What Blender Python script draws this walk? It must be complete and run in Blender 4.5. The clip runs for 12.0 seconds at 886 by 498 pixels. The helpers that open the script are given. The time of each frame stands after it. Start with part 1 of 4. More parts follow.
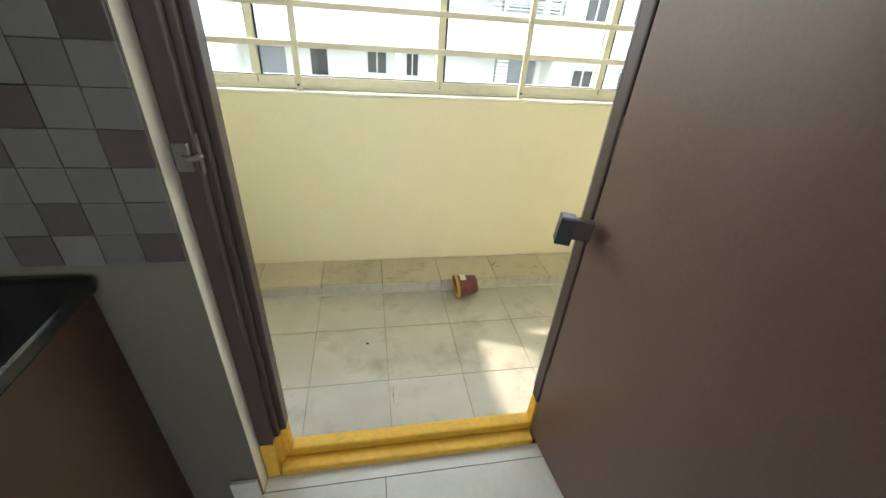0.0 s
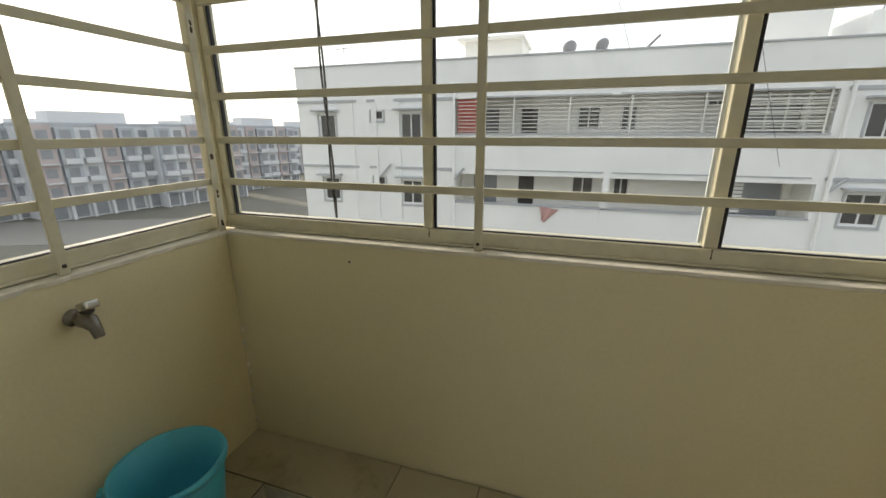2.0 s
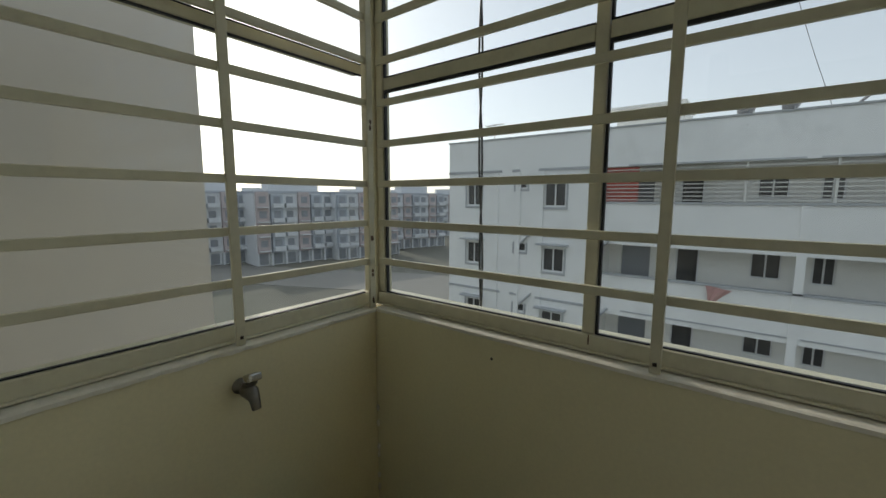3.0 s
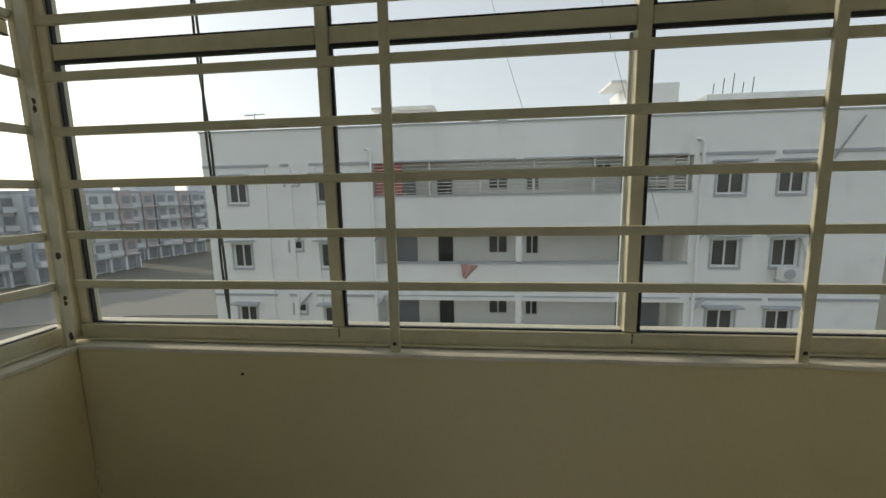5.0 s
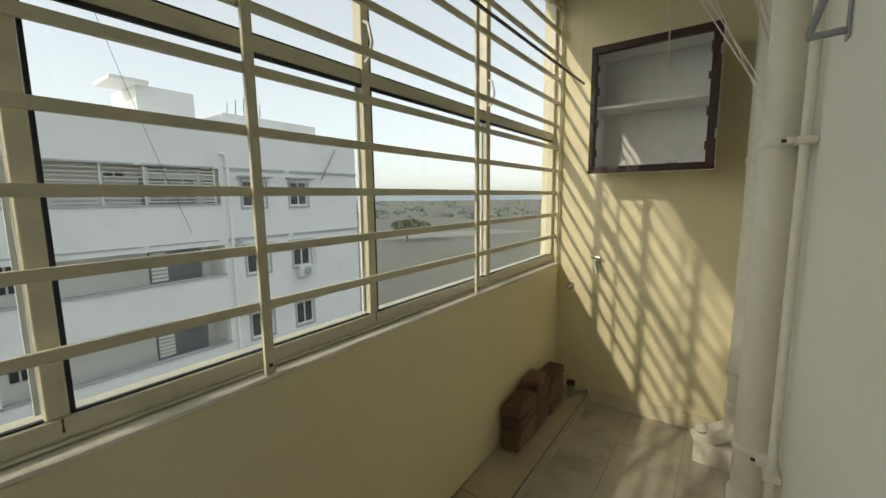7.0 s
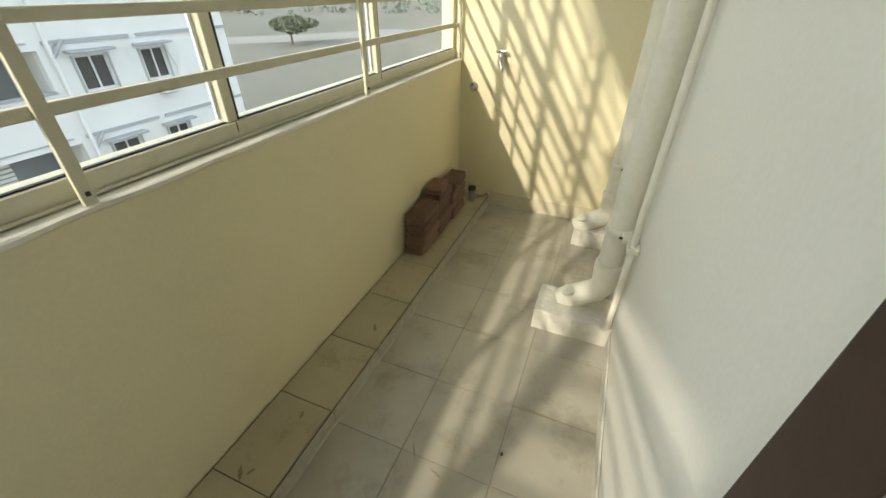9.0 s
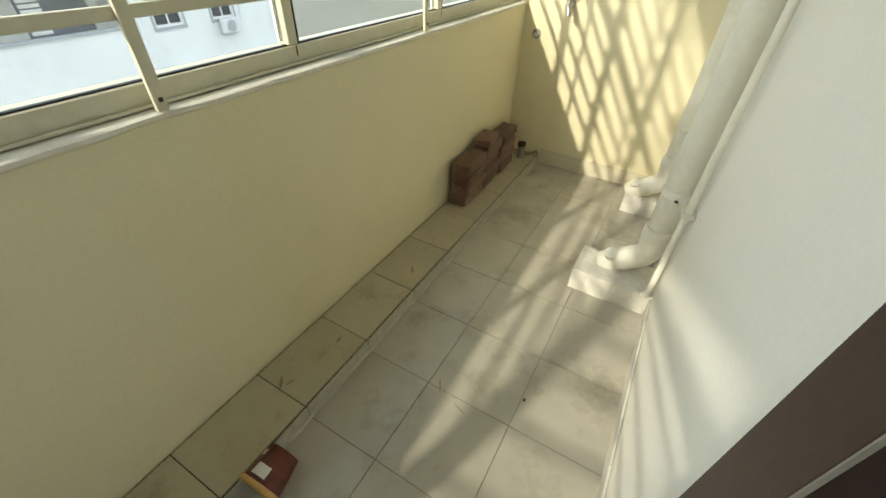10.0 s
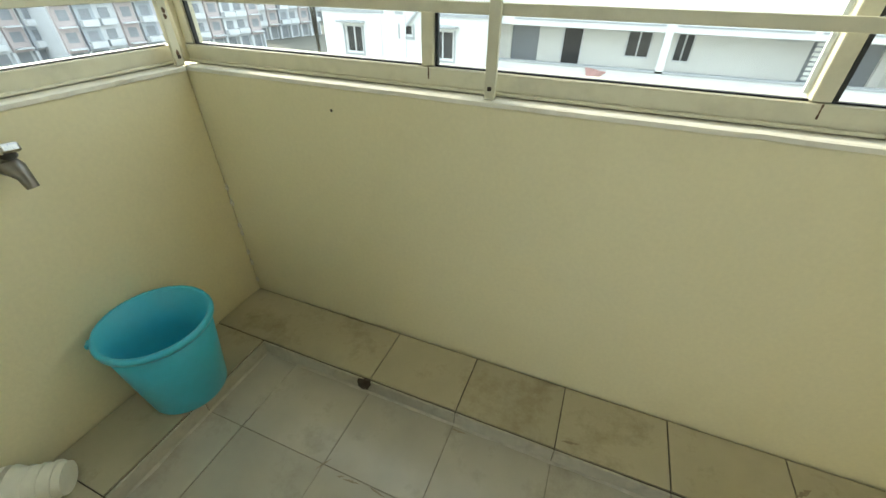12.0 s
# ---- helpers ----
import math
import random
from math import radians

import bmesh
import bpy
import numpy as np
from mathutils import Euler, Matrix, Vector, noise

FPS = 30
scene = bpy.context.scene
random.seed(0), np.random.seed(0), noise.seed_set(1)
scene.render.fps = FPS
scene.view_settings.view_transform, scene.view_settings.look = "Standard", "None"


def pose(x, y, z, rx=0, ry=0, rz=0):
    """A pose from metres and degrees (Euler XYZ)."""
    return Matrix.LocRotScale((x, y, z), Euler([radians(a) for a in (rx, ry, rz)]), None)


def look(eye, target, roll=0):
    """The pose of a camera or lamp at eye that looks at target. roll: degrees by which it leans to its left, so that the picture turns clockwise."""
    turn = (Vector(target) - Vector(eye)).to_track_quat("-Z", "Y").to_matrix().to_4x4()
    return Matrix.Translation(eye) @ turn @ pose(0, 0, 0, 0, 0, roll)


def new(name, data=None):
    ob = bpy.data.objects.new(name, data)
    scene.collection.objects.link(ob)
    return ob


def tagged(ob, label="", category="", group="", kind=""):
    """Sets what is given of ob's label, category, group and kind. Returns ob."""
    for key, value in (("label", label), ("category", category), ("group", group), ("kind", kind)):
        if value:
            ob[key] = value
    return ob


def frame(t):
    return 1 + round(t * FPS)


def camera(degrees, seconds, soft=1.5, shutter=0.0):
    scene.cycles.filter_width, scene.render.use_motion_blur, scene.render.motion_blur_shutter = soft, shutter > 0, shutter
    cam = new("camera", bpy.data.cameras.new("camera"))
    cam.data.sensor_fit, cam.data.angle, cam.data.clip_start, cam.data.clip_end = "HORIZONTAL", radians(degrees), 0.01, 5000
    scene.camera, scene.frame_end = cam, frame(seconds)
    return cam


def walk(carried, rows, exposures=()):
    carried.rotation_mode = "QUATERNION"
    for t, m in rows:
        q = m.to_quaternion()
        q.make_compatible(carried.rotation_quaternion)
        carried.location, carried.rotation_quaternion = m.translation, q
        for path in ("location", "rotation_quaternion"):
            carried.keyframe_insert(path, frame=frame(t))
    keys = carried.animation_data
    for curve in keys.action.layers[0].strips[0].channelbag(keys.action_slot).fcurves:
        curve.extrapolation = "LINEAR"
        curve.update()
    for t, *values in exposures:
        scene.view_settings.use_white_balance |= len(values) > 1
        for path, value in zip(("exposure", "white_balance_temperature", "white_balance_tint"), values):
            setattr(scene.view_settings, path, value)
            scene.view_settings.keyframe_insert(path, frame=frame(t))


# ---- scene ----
cam = camera(96.3, 12.0)
PATH = [
    (0, (0.278, -1.854, 1.271), (0.635, -0.188, 0.223), 4.6),
    (0.5, (0.256, -1.648, 1.235), (0.536, 0.038, 0.197), -0.5),
    (1, (0.26, -1.463, 1.235), (0.448, 0.319, 0.353), -1.3),
    (1.5, (0.287, -1.258, 1.225), (0.014, 0.563, 0.445), -2.9),
    (2, (0.243, -1.104, 1.261), (-0.337, 0.724, 0.694), -0.1),
    (2.5, (0.163, -1.015, 1.306), (-0.866, 0.665, 0.962), 0.3),
    (2.7, (0.143, -1.004, 1.314), (-1.068, 0.565, 1.044), 0.0),
    (4.3, (0.188, -0.989, 1.358), (-0.78, 0.754, 1.201), -0.7),
    (4.5, (0.199, -0.983, 1.358), (-0.588, 0.844, 1.15), -1.7),
    (5, (0.239, -0.975, 1.336), (0.023, 0.992, 1.049), -1.1),
    (5.5, (0.304, -0.961, 1.341), (0.769, 0.972, 1.122), -1.3),
    (6, (0.353, -0.94, 1.343), (1.38, 0.76, 1.105), -0.1),
    (6.5, (0.414, -0.943, 1.355), (1.781, 0.505, 1.164), 1.0),
    (6.7, (0.439, -0.924, 1.361), (1.955, 0.37, 1.192), 1.0),
    (8.3, (0.587, -0.886, 1.311), (2.31, -0.239, 0.527), -0.8),
    (8.5, (0.607, -0.868, 1.31), (2.269, -0.262, 0.377), -0.9),
    (9, (0.607, -0.884, 1.278), (2.15, -0.257, 0.171), 0.5),
    (9.5, (0.59, -0.877, 1.25), (2.06, -0.251, 0.047), 2.1),
    (10, (0.567, -0.893, 1.23), (1.926, -0.144, -0.032), 2.1),
    (10.5, (0.515, -0.907, 1.22), (1.733, 0.089, -0.015), 2.6),
    (11, (0.427, -0.929, 1.198), (1.29, 0.43, 0.011), 1.4),
    (11.5, (0.34, -0.926, 1.193), (0.568, 0.685, 0.029), -0.1),
    (12, (0.252, -0.894, 1.159), (-0.356, 0.623, 0.006), 0.7),
]
EXPOSURES = [
    (0.0, 3.4, 6950, 8), (0.5, 3.2, 6750, 7), (1.0, 2.62, 6950, 6), (1.5, 2.05, 8300, 12), (2.0, 1.42, 7800, 13), (2.5, 0.64, 7000, 8),
    (4.5, 0.4, 7150, 8), (5.0, 0.66, 7500, 9), (5.5, 0.8, 7600, 8), (6.5, 0.88, 7600, 8), (8.5, 1.66, 7250, 8), (9.5, 2.06, 7050, 5), (10.0, 2.1, 7050, 4), (10.5, 2.14, 6950, 2),
    (11.0, 2.3, 7050, -1), (11.5, 2.43, 7150, -2), (12.0, 2.62, 7050, 1)]
walk(cam, [(t, look(eye, target, roll)) for t, eye, target, roll in PATH], EXPOSURES)

# ---- world and sun ----
SUN_WAY = Vector((1.0, -0.347, -0.562)).normalized()      # the way the sunlight goes
world = bpy.data.worlds.new("sky")
scene.world = world
world.use_nodes = True
wn = world.node_tree.nodes
sky = wn.new("ShaderNodeTexSky")
sky.sky_type = "NISHITA"
sky.sun_disc = False
sky.sun_elevation = math.asin(-SUN_WAY.z)
sky.sun_rotation = math.atan2(-SUN_WAY.x, -SUN_WAY.y)
sky.air_density, sky.dust_density, sky.ozone_density = 1.0, 1.5, 2.5
wn["Background"].inputs["Strength"].default_value = 0.185
haze = wn.new("ShaderNodeHueSaturation")
haze.inputs["Saturation"].default_value = 0.48
world.node_tree.links.new(sky.outputs[0], haze.inputs["Color"])
veil = wn.new("ShaderNodeMixRGB")                          # thin even haze over the whole sky
veil.inputs["Fac"].default_value, veil.inputs["Color2"].default_value = 0.6, (1.87, 2.14, 2.56, 1)
world.node_tree.links.new(haze.outputs[0], veil.inputs["Color1"])
world.node_tree.links.new(veil.outputs[0], wn["Background"].inputs["Color"])
sun = new("sun", bpy.data.lights.new("sun", "SUN"))
sun.data.energy, sun.data.angle, sun.data.color = 0.88, radians(1.1), (1.0, 0.955, 0.885)
sun.matrix_world = look((0, 0, 30), Vector((0, 0, 30)) + SUN_WAY)


# ---- materials ----
def material(name, colour, rough=0.6, metal=0.0, vary=0.12, grain=60.0, stain=0.0, stain_colour=(0.1, 0.07, 0.04), bump=0.1, per_object=0.0, big=2.5, spec=0.5, whole=False):
    m = bpy.data.materials.new(name)
    m.use_nodes = True
    nt = m.node_tree
    n, l = nt.nodes, nt.links
    b = n["Principled BSDF"]
    b.inputs["Metallic"].default_value = metal
    b.inputs["Specular IOR Level"].default_value = spec
    # whole: one pattern runs across all pieces, in place of one that repeats in each
    co = n.new("ShaderNodeNewGeometry") if whole else n.new("ShaderNodeTexCoord")
    spot = co.outputs["Position" if whole else "Object"]
    fine, coarse = n.new("ShaderNodeTexNoise"), n.new("ShaderNodeTexNoise")
    fine.inputs["Scale"].default_value, fine.inputs["Detail"].default_value = grain, 4.0
    coarse.inputs["Scale"].default_value, coarse.inputs["Detail"].default_value = big, 5.0
    coarse.inputs["Roughness"].default_value = 0.65
    l.new(spot, fine.inputs["Vector"])
    l.new(spot, coarse.inputs["Vector"])
    add = n.new("ShaderNodeMath")
    add.operation = "ADD"
    l.new(fine.outputs["Fac"], add.inputs[0])
    l.new(coarse.outputs["Fac"], add.inputs[1])
    span = n.new("ShaderNodeMapRange")
    span.inputs["From Min"].default_value, span.inputs["From Max"].default_value = 0.6, 1.4
    span.inputs["To Min"].default_value, span.inputs["To Max"].default_value = 1.0 - vary, 1.0 + vary
    l.new(add.outputs[0], span.inputs["Value"])
    value = span.outputs["Result"]
    if per_object:
        info = n.new("ShaderNodeObjectInfo")
        r = n.new("ShaderNodeMapRange")
        r.inputs["To Min"].default_value, r.inputs["To Max"].default_value = 1.0 - per_object, 1.0 + per_object
        l.new(info.outputs["Random"], r.inputs["Value"])
        mul = n.new("ShaderNodeMath")
        mul.operation = "MULTIPLY"
        l.new(value, mul.inputs[0])
        l.new(r.outputs["Result"], mul.inputs[1])
        value = mul.outputs[0]
    hsv = n.new("ShaderNodeHueSaturation")
    hsv.inputs["Color"].default_value = (*colour, 1)
    l.new(value, hsv.inputs["Value"])
    colour_out = hsv.outputs["Color"]
    if stain:
        spots = n.new("ShaderNodeTexNoise")
        spots.inputs["Scale"].default_value, spots.inputs["Detail"].default_value = big * 2.3, 7.0
        spots.inputs["Roughness"].default_value = 0.7
        l.new(spot, spots.inputs["Vector"])
        ramp = n.new("ShaderNodeMapRange")
        ramp.inputs["From Min"].default_value, ramp.inputs["From Max"].default_value = 0.52, 0.75
        ramp.inputs["To Max"].default_value = stain
        l.new(spots.outputs["Fac"], ramp.inputs["Value"])
        mix = n.new("ShaderNodeMix")
        mix.data_type = "RGBA"
        l.new(ramp.outputs["Result"], mix.inputs["Factor"])
        l.new(colour_out, mix.inputs["A"])
        mix.inputs["B"].default_value = (*stain_colour, 1)
        colour_out = mix.outputs["Result"]
    l.new(colour_out, b.inputs["Base Color"])
    rr = n.new("ShaderNodeMapRange")
    rr.inputs["To Min"].default_value, rr.inputs["To Max"].default_value = max(0.03, rough - 0.08), min(1.0, rough + 0.08)
    l.new(coarse.outputs["Fac"], rr.inputs["Value"])
    l.new(rr.outputs["Result"], b.inputs["Roughness"])
    if bump:
        bp = n.new("ShaderNodeBump")
        bp.inputs["Strength"].default_value, bp.inputs["Distance"].default_value = bump, 0.003
        l.new(add.outputs[0], bp.inputs["Height"])
        l.new(bp.outputs["Normal"], b.inputs["Normal"])
    return m


def glass_material(name, tint=(1, 1, 1), gloss=0.9):
    m = bpy.data.materials.new(name)
    m.use_nodes = True
    n, l = m.node_tree.nodes, m.node_tree.links
    n.remove(n["Principled BSDF"])
    clear, shine, mix, fres = n.new("ShaderNodeBsdfTransparent"), n.new("ShaderNodeBsdfGlossy"), n.new("ShaderNodeMixShader"), n.new("ShaderNodeLayerWeight")
    clear.inputs["Color"].default_value = (*tint, 1)
    shine.inputs["Roughness"].default_value = 0.02
    shine.inputs["Color"].default_value = (gloss, gloss, gloss, 1)
    fres.inputs["Blend"].default_value = 0.5
    power, level = n.new("ShaderNodeMath"), n.new("ShaderNodeMapRange")
    power.operation, power.inputs[1].default_value = "POWER", 5.0
    level.inputs["To Min"].default_value, level.inputs["To Max"].default_value = 0.02, 0.5
    l.new(fres.outputs["Facing"], power.inputs[0])
    l.new(power.outputs[0], level.inputs["Value"])
    l.new(level.outputs["Result"], mix.inputs["Fac"])
    l.new(clear.outputs[0], mix.inputs[1])
    l.new(shine.outputs[0], mix.inputs[2])
    l.new(mix.outputs[0], n["Material Output"].inputs["Surface"])
    return m


M_WALL = material("cream wall paint", (0.79, 0.712, 0.47), 0.55, vary=0.05, grain=90, bump=0.12, stain=0.14, stain_colour=(0.5, 0.4, 0.2), big=1.2)
M_WALL_PALE = material("pale wall paint", (0.88, 0.85, 0.755), 0.6, vary=0.04, grain=90, bump=0.12, big=1.2)
M_NEIGH = material("beige outer render", (0.66, 0.605, 0.53), 0.8, vary=0.07, grain=30, bump=0.2, big=0.8)
M_CEIL = material("ceiling paint", (0.78, 0.74, 0.62), 0.7, vary=0.04)
M_SILL = material("chipped sill plaster", (0.80, 0.76, 0.65), 0.7, vary=0.10, grain=40, bump=0.3, stain=0.22, stain_colour=(0.35, 0.27, 0.17), big=6)
M_TILE = material("grey floor tile", (0.455, 0.42, 0.34), 0.2, vary=0.12, grain=7, stain=0.8, stain_colour=(0.25, 0.215, 0.15), per_object=0.05, bump=0.02, big=1.6, spec=0.6, whole=True)
M_LEDGE = material("beige ledge tile", (0.47, 0.42, 0.29), 0.4, vary=0.10, grain=12, stain=0.8, stain_colour=(0.24, 0.175, 0.09), per_object=0.06, bump=0.04, big=2.6, whole=True)
M_RISER = material("worn riser tile", (0.47, 0.44, 0.35), 0.5, vary=0.14, grain=30, stain=0.35, stain_colour=(0.25, 0.21, 0.14), per_object=0.06, bump=0.1, big=8)
M_MORTAR = material("smeared mortar", (0.50, 0.465, 0.38), 0.85, vary=0.2, grain=40, bump=0.3, big=9)
M_GROUT_PALE = material("pale floor grout", (0.27, 0.245, 0.19), 0.9, vary=0.45, grain=14, stain=0.7, stain_colour=(0.08, 0.065, 0.045), big=3)
M_GROUT = material("dirty grout", (0.09, 0.072, 0.052), 0.9, vary=0.25, grain=60)
M_ALU = material("beige coated aluminium", (0.65, 0.61, 0.455), 0.42, vary=0.07, grain=30, stain=0.25, stain_colour=(0.3, 0.25, 0.15), bump=0.05, big=5)
M_GASKET = material("black rubber gasket", (0.02, 0.02, 0.022), 0.6)
M_BOLT = material("rusty bolt", (0.07, 0.05, 0.035), 0.6, metal=0.5)
M_RUST = material("flaking rust", (0.11, 0.06, 0.03), 0.85, vary=0.35, grain=120, bump=0.3)
M_DIRT = material("dried dirt", (0.30, 0.245, 0.165), 0.9, vary=0.3, grain=60, bump=0.1)
M_SKIRT = material("paint-smeared skirting tile", (0.68, 0.615, 0.44), 0.5, vary=0.10, grain=20, stain=0.3, stain_colour=(0.42, 0.36, 0.24), big=6)
M_GLASS = glass_material("window glass", (0.95, 0.97, 0.97))
M_DOOR = material("dark brown door paint", (0.13, 0.078, 0.063), 0.4, vary=0.12, grain=120, bump=0.08, stain=0.12, stain_colour=(0.2, 0.14, 0.12), big=3)
M_FRAME = material("dark brown frame paint", (0.058, 0.036, 0.031), 0.4, vary=0.14, grain=60, bump=0.1, big=4)
M_YELLOW = material("yellow threshold paint", (0.78, 0.45, 0.05), 0.5, vary=0.14, grain=60, stain=0.35, stain_colour=(0.42, 0.2, 0.03), big=9)
M_PVC = material("cream painted pipe", (0.80, 0.765, 0.645), 0.4, vary=0.06, grain=40, stain=0.12, stain_colour=(0.55, 0.47, 0.3), bump=0.06, big=5)
M_CEMENT = material("white cement", (0.66, 0.63, 0.54), 0.85, vary=0.14, grain=30, stain=0.3, stain_colour=(0.38, 0.34, 0.24), bump=0.4, big=9)
M_BRICK = material("burnt brick", (0.175, 0.105, 0.075), 0.9, vary=0.3, grain=50, stain=0.65, stain_colour=(0.27, 0.20, 0.155), bump=0.6, per_object=0.25, big=7)
M_BUCKET = material("blue bucket plastic", (0.06, 0.50, 0.66), 0.35, vary=0.06, grain=40, stain=0.12, stain_colour=(0.12, 0.5, 0.55), big=6)
M_CHROME = material("worn chrome", (0.5, 0.49, 0.46), 0.28, metal=1.0, vary=0.2)
M_STEEL = material("dull steel", (0.20, 0.185, 0.16), 0.4, metal=0.8, vary=0.2)
M_GREYPIPE = material("grey pvc", (0.30, 0.28, 0.24), 0.5)
M_DARK = material("dark plastic", (0.02, 0.02, 0.022), 0.4)
M_CABWOOD = material("dark red cabinet wood", (0.04, 0.015, 0.013), 0.4, vary=0.2, grain=40, bump=0.15)
M_CABIN = material("white cabinet lining", (0.80, 0.80, 0.78), 0.6, vary=0.06, grain=20, stain=0.15, stain_colour=(0.5, 0.5, 0.46))
M_POT = material("maroon pot", (0.12, 0.025, 0.017), 0.45, vary=0.3, grain=40, stain=0.25, stain_colour=(0.4, 0.24, 0.09), big=25)
M_GOLD = material("ochre rim", (0.55, 0.32, 0.1), 0.45, vary=0.2)
M_LABEL = material("paper label", (0.75, 0.73, 0.66), 0.7, vary=0.08)
M_CORD = material("white cord", (0.75, 0.73, 0.66), 0.8)
M_ROD = material("steel rod", (0.10, 0.09, 0.09), 0.4, metal=0.6)
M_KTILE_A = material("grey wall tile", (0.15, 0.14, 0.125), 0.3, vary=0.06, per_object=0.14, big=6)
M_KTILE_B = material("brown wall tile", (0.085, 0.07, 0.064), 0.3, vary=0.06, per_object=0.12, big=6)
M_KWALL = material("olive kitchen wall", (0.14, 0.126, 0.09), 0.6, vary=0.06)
M_GRANITE = material("black granite", (0.014, 0.016, 0.016), 0.15, vary=0.3, grain=200)
M_CUPBOARD = material("brown cupboard laminate", (0.052, 0.024, 0.015), 0.4, vary=0.15, grain=30)
M_KFLOOR = material("pale kitchen tile", (0.62, 0.60, 0.54), 0.18, vary=0.06, big=3, stain=0.1)
M_BLD = material("white building paint", (0.80, 0.81, 0.80), 0.8, vary=0.06, grain=3, stain=0.4, stain_colour=(0.50, 0.51, 0.50), bump=0.0, big=0.45)
M_BLD_IN = material("grey recess paint", (0.83, 0.82, 0.78), 0.8, vary=0.06, grain=3, stain=0.25, stain_colour=(0.5, 0.49, 0.46), bump=0.0, big=0.4)
M_BAND = material("grey string course", (0.41, 0.43, 0.445), 0.8, vary=0.12, grain=4, bump=0)
M_WINFR = material("white window frame", (0.70, 0.71, 0.71), 0.5, vary=0.05, bump=0)
M_WINGL = material("dark window glass", (0.07, 0.07, 0.07), 0.15, vary=0.3, grain=1, bump=0, big=0.3)
M_RED = material("red blind", (0.42, 0.09, 0.065), 0.7, vary=0.12, grain=6, bump=0)
M_RAIL = material("white railing", (0.62, 0.62, 0.58), 0.5, vary=0.06, bump=0)
M_GROUND = material("dry earth", (0.165, 0.16, 0.13), 0.95, vary=0.2, grain=0.3, stain=0.8, stain_colour=(0.108, 0.13, 0.085), bump=0, big=0.012)
M_ROAD = material("pale dusty road", (0.26, 0.25, 0.225), 0.9, vary=0.1, grain=1, bump=0, big=0.1)
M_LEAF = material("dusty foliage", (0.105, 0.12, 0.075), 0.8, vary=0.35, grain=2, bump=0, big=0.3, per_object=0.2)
# Far trees' green is paled to stand in for distance haze.
M_LEAF_FAR = material("haze-paled foliage", (0.18, 0.215, 0.175), 0.9, vary=0.2, grain=0.5, bump=0, big=0.1)
# The horizon haze is painted into the ridge's blue-grey.
M_RIDGE = material("haze-coloured far ridge", (0.30, 0.35, 0.38), 0.95, vary=0.1, grain=0.02, bump=0, big=0.004)
M_TRUNK = material("bark", (0.12, 0.09, 0.06), 0.9, vary=0.2, grain=6)
M_DISH = material("grey dish", (0.32, 0.32, 0.33), 0.5)
M_CABLE = material("grey black cable", (0.07, 0.07, 0.068), 0.55)
# Far blocks: distance haze is mixed into these glass and paint colours.
M_FARGL = material("lightened far glass", (0.27, 0.285, 0.305), 0.3, vary=0.2, grain=1, bump=0, big=0.3)
M_FARW = material("haze-pale block paint", (0.64, 0.655, 0.67), 0.8, vary=0.10, grain=1, bump=0, big=0.1)
M_FARG = material("haze-blue grey block paint", (0.42, 0.45, 0.49), 0.8, vary=0.10, grain=1, bump=0, big=0.1)
M_FARB = material("haze-paled brown block paint", (0.49, 0.42, 0.41), 0.8, vary=0.10, grain=1, bump=0, big=0.1)


# ---- mesh helpers ----
def box(bm, x0, x1, y0, y1, z0, z1, bevel=0.0, m=None):
    r = bmesh.ops.create_cube(bm, size=1.0)
    vs = r["verts"]
    for v in vs:
        v.co = Vector((x0 + (v.co.x + 0.5) * (x1 - x0), y0 + (v.co.y + 0.5) * (y1 - y0), z0 + (v.co.z + 0.5) * (z1 - z0)))
    if bevel:
        es = list({e for v in vs for e in v.link_edges})
        r2 = bmesh.ops.bevel(bm, geom=es, offset=bevel, segments=2, affect="EDGES", profile=0.5)
        vs = list({v for f in r2["faces"] for v in f.verts} | {v for v in vs if v.is_valid})
    if m is not None:
        bmesh.ops.transform(bm, matrix=m, verts=vs)
    return bm


def a_box(x0, x1, y0, y1, z0, z1, bevel=0.0, m=None):
    return box(bmesh.new(), x0, x1, y0, y1, z0, z1, bevel, m)


def tube(bm, pts, r, n=12, cap=True):
    """A round tube through pts."""
    pts = [Vector(p) for p in pts]
    rings = []
    up = None
    for i, p in enumerate(pts):
        d = ((pts[min(i + 1, len(pts) - 1)] - p).normalized() + (p - pts[max(i - 1, 0)]).normalized()).normalized()
        a = d.orthogonal().normalized() if up is None else (up - d * up.dot(d)).normalized()
        up = a
        b = d.cross(a)
        rr = r[i] if isinstance(r, (list, tuple)) else r
        rings.append([bm.verts.new(p + (a * math.cos(2 * math.pi * k / n) + b * math.sin(2 * math.pi * k / n)) * rr) for k in range(n)])
    for s, t in zip(rings, rings[1:]):
        for k in range(n):
            f = bm.faces.new((s[k], s[(k + 1) % n], t[(k + 1) % n], t[k]))
            f.smooth = True
    if cap:
        # caps on vertices of their own, so that the long sides stay evenly shaded
        bm.faces.new([bm.verts.new(v.co) for v in reversed(rings[0])])
        bm.faces.new([bm.verts.new(v.co) for v in rings[-1]])
    return bm


def lathe(bm, profile, n=28, m=None):
    """Turn (radius, height) pairs about the z axis."""
    rings = []
    for r, z in profile:
        rings.append([bm.verts.new((r * math.cos(2 * math.pi * k / n), r * math.sin(2 * math.pi * k / n), z)) for k in range(n)])
    for s, t in zip(rings, rings[1:]):
        for k in range(n):
            f = bm.faces.new((s[k], s[(k + 1) % n], t[(k + 1) % n], t[k]))
            f.smooth = True
    if m is not None:
        bmesh.ops.transform(bm, matrix=m, verts=[v for ring in rings for v in ring])
    return bm


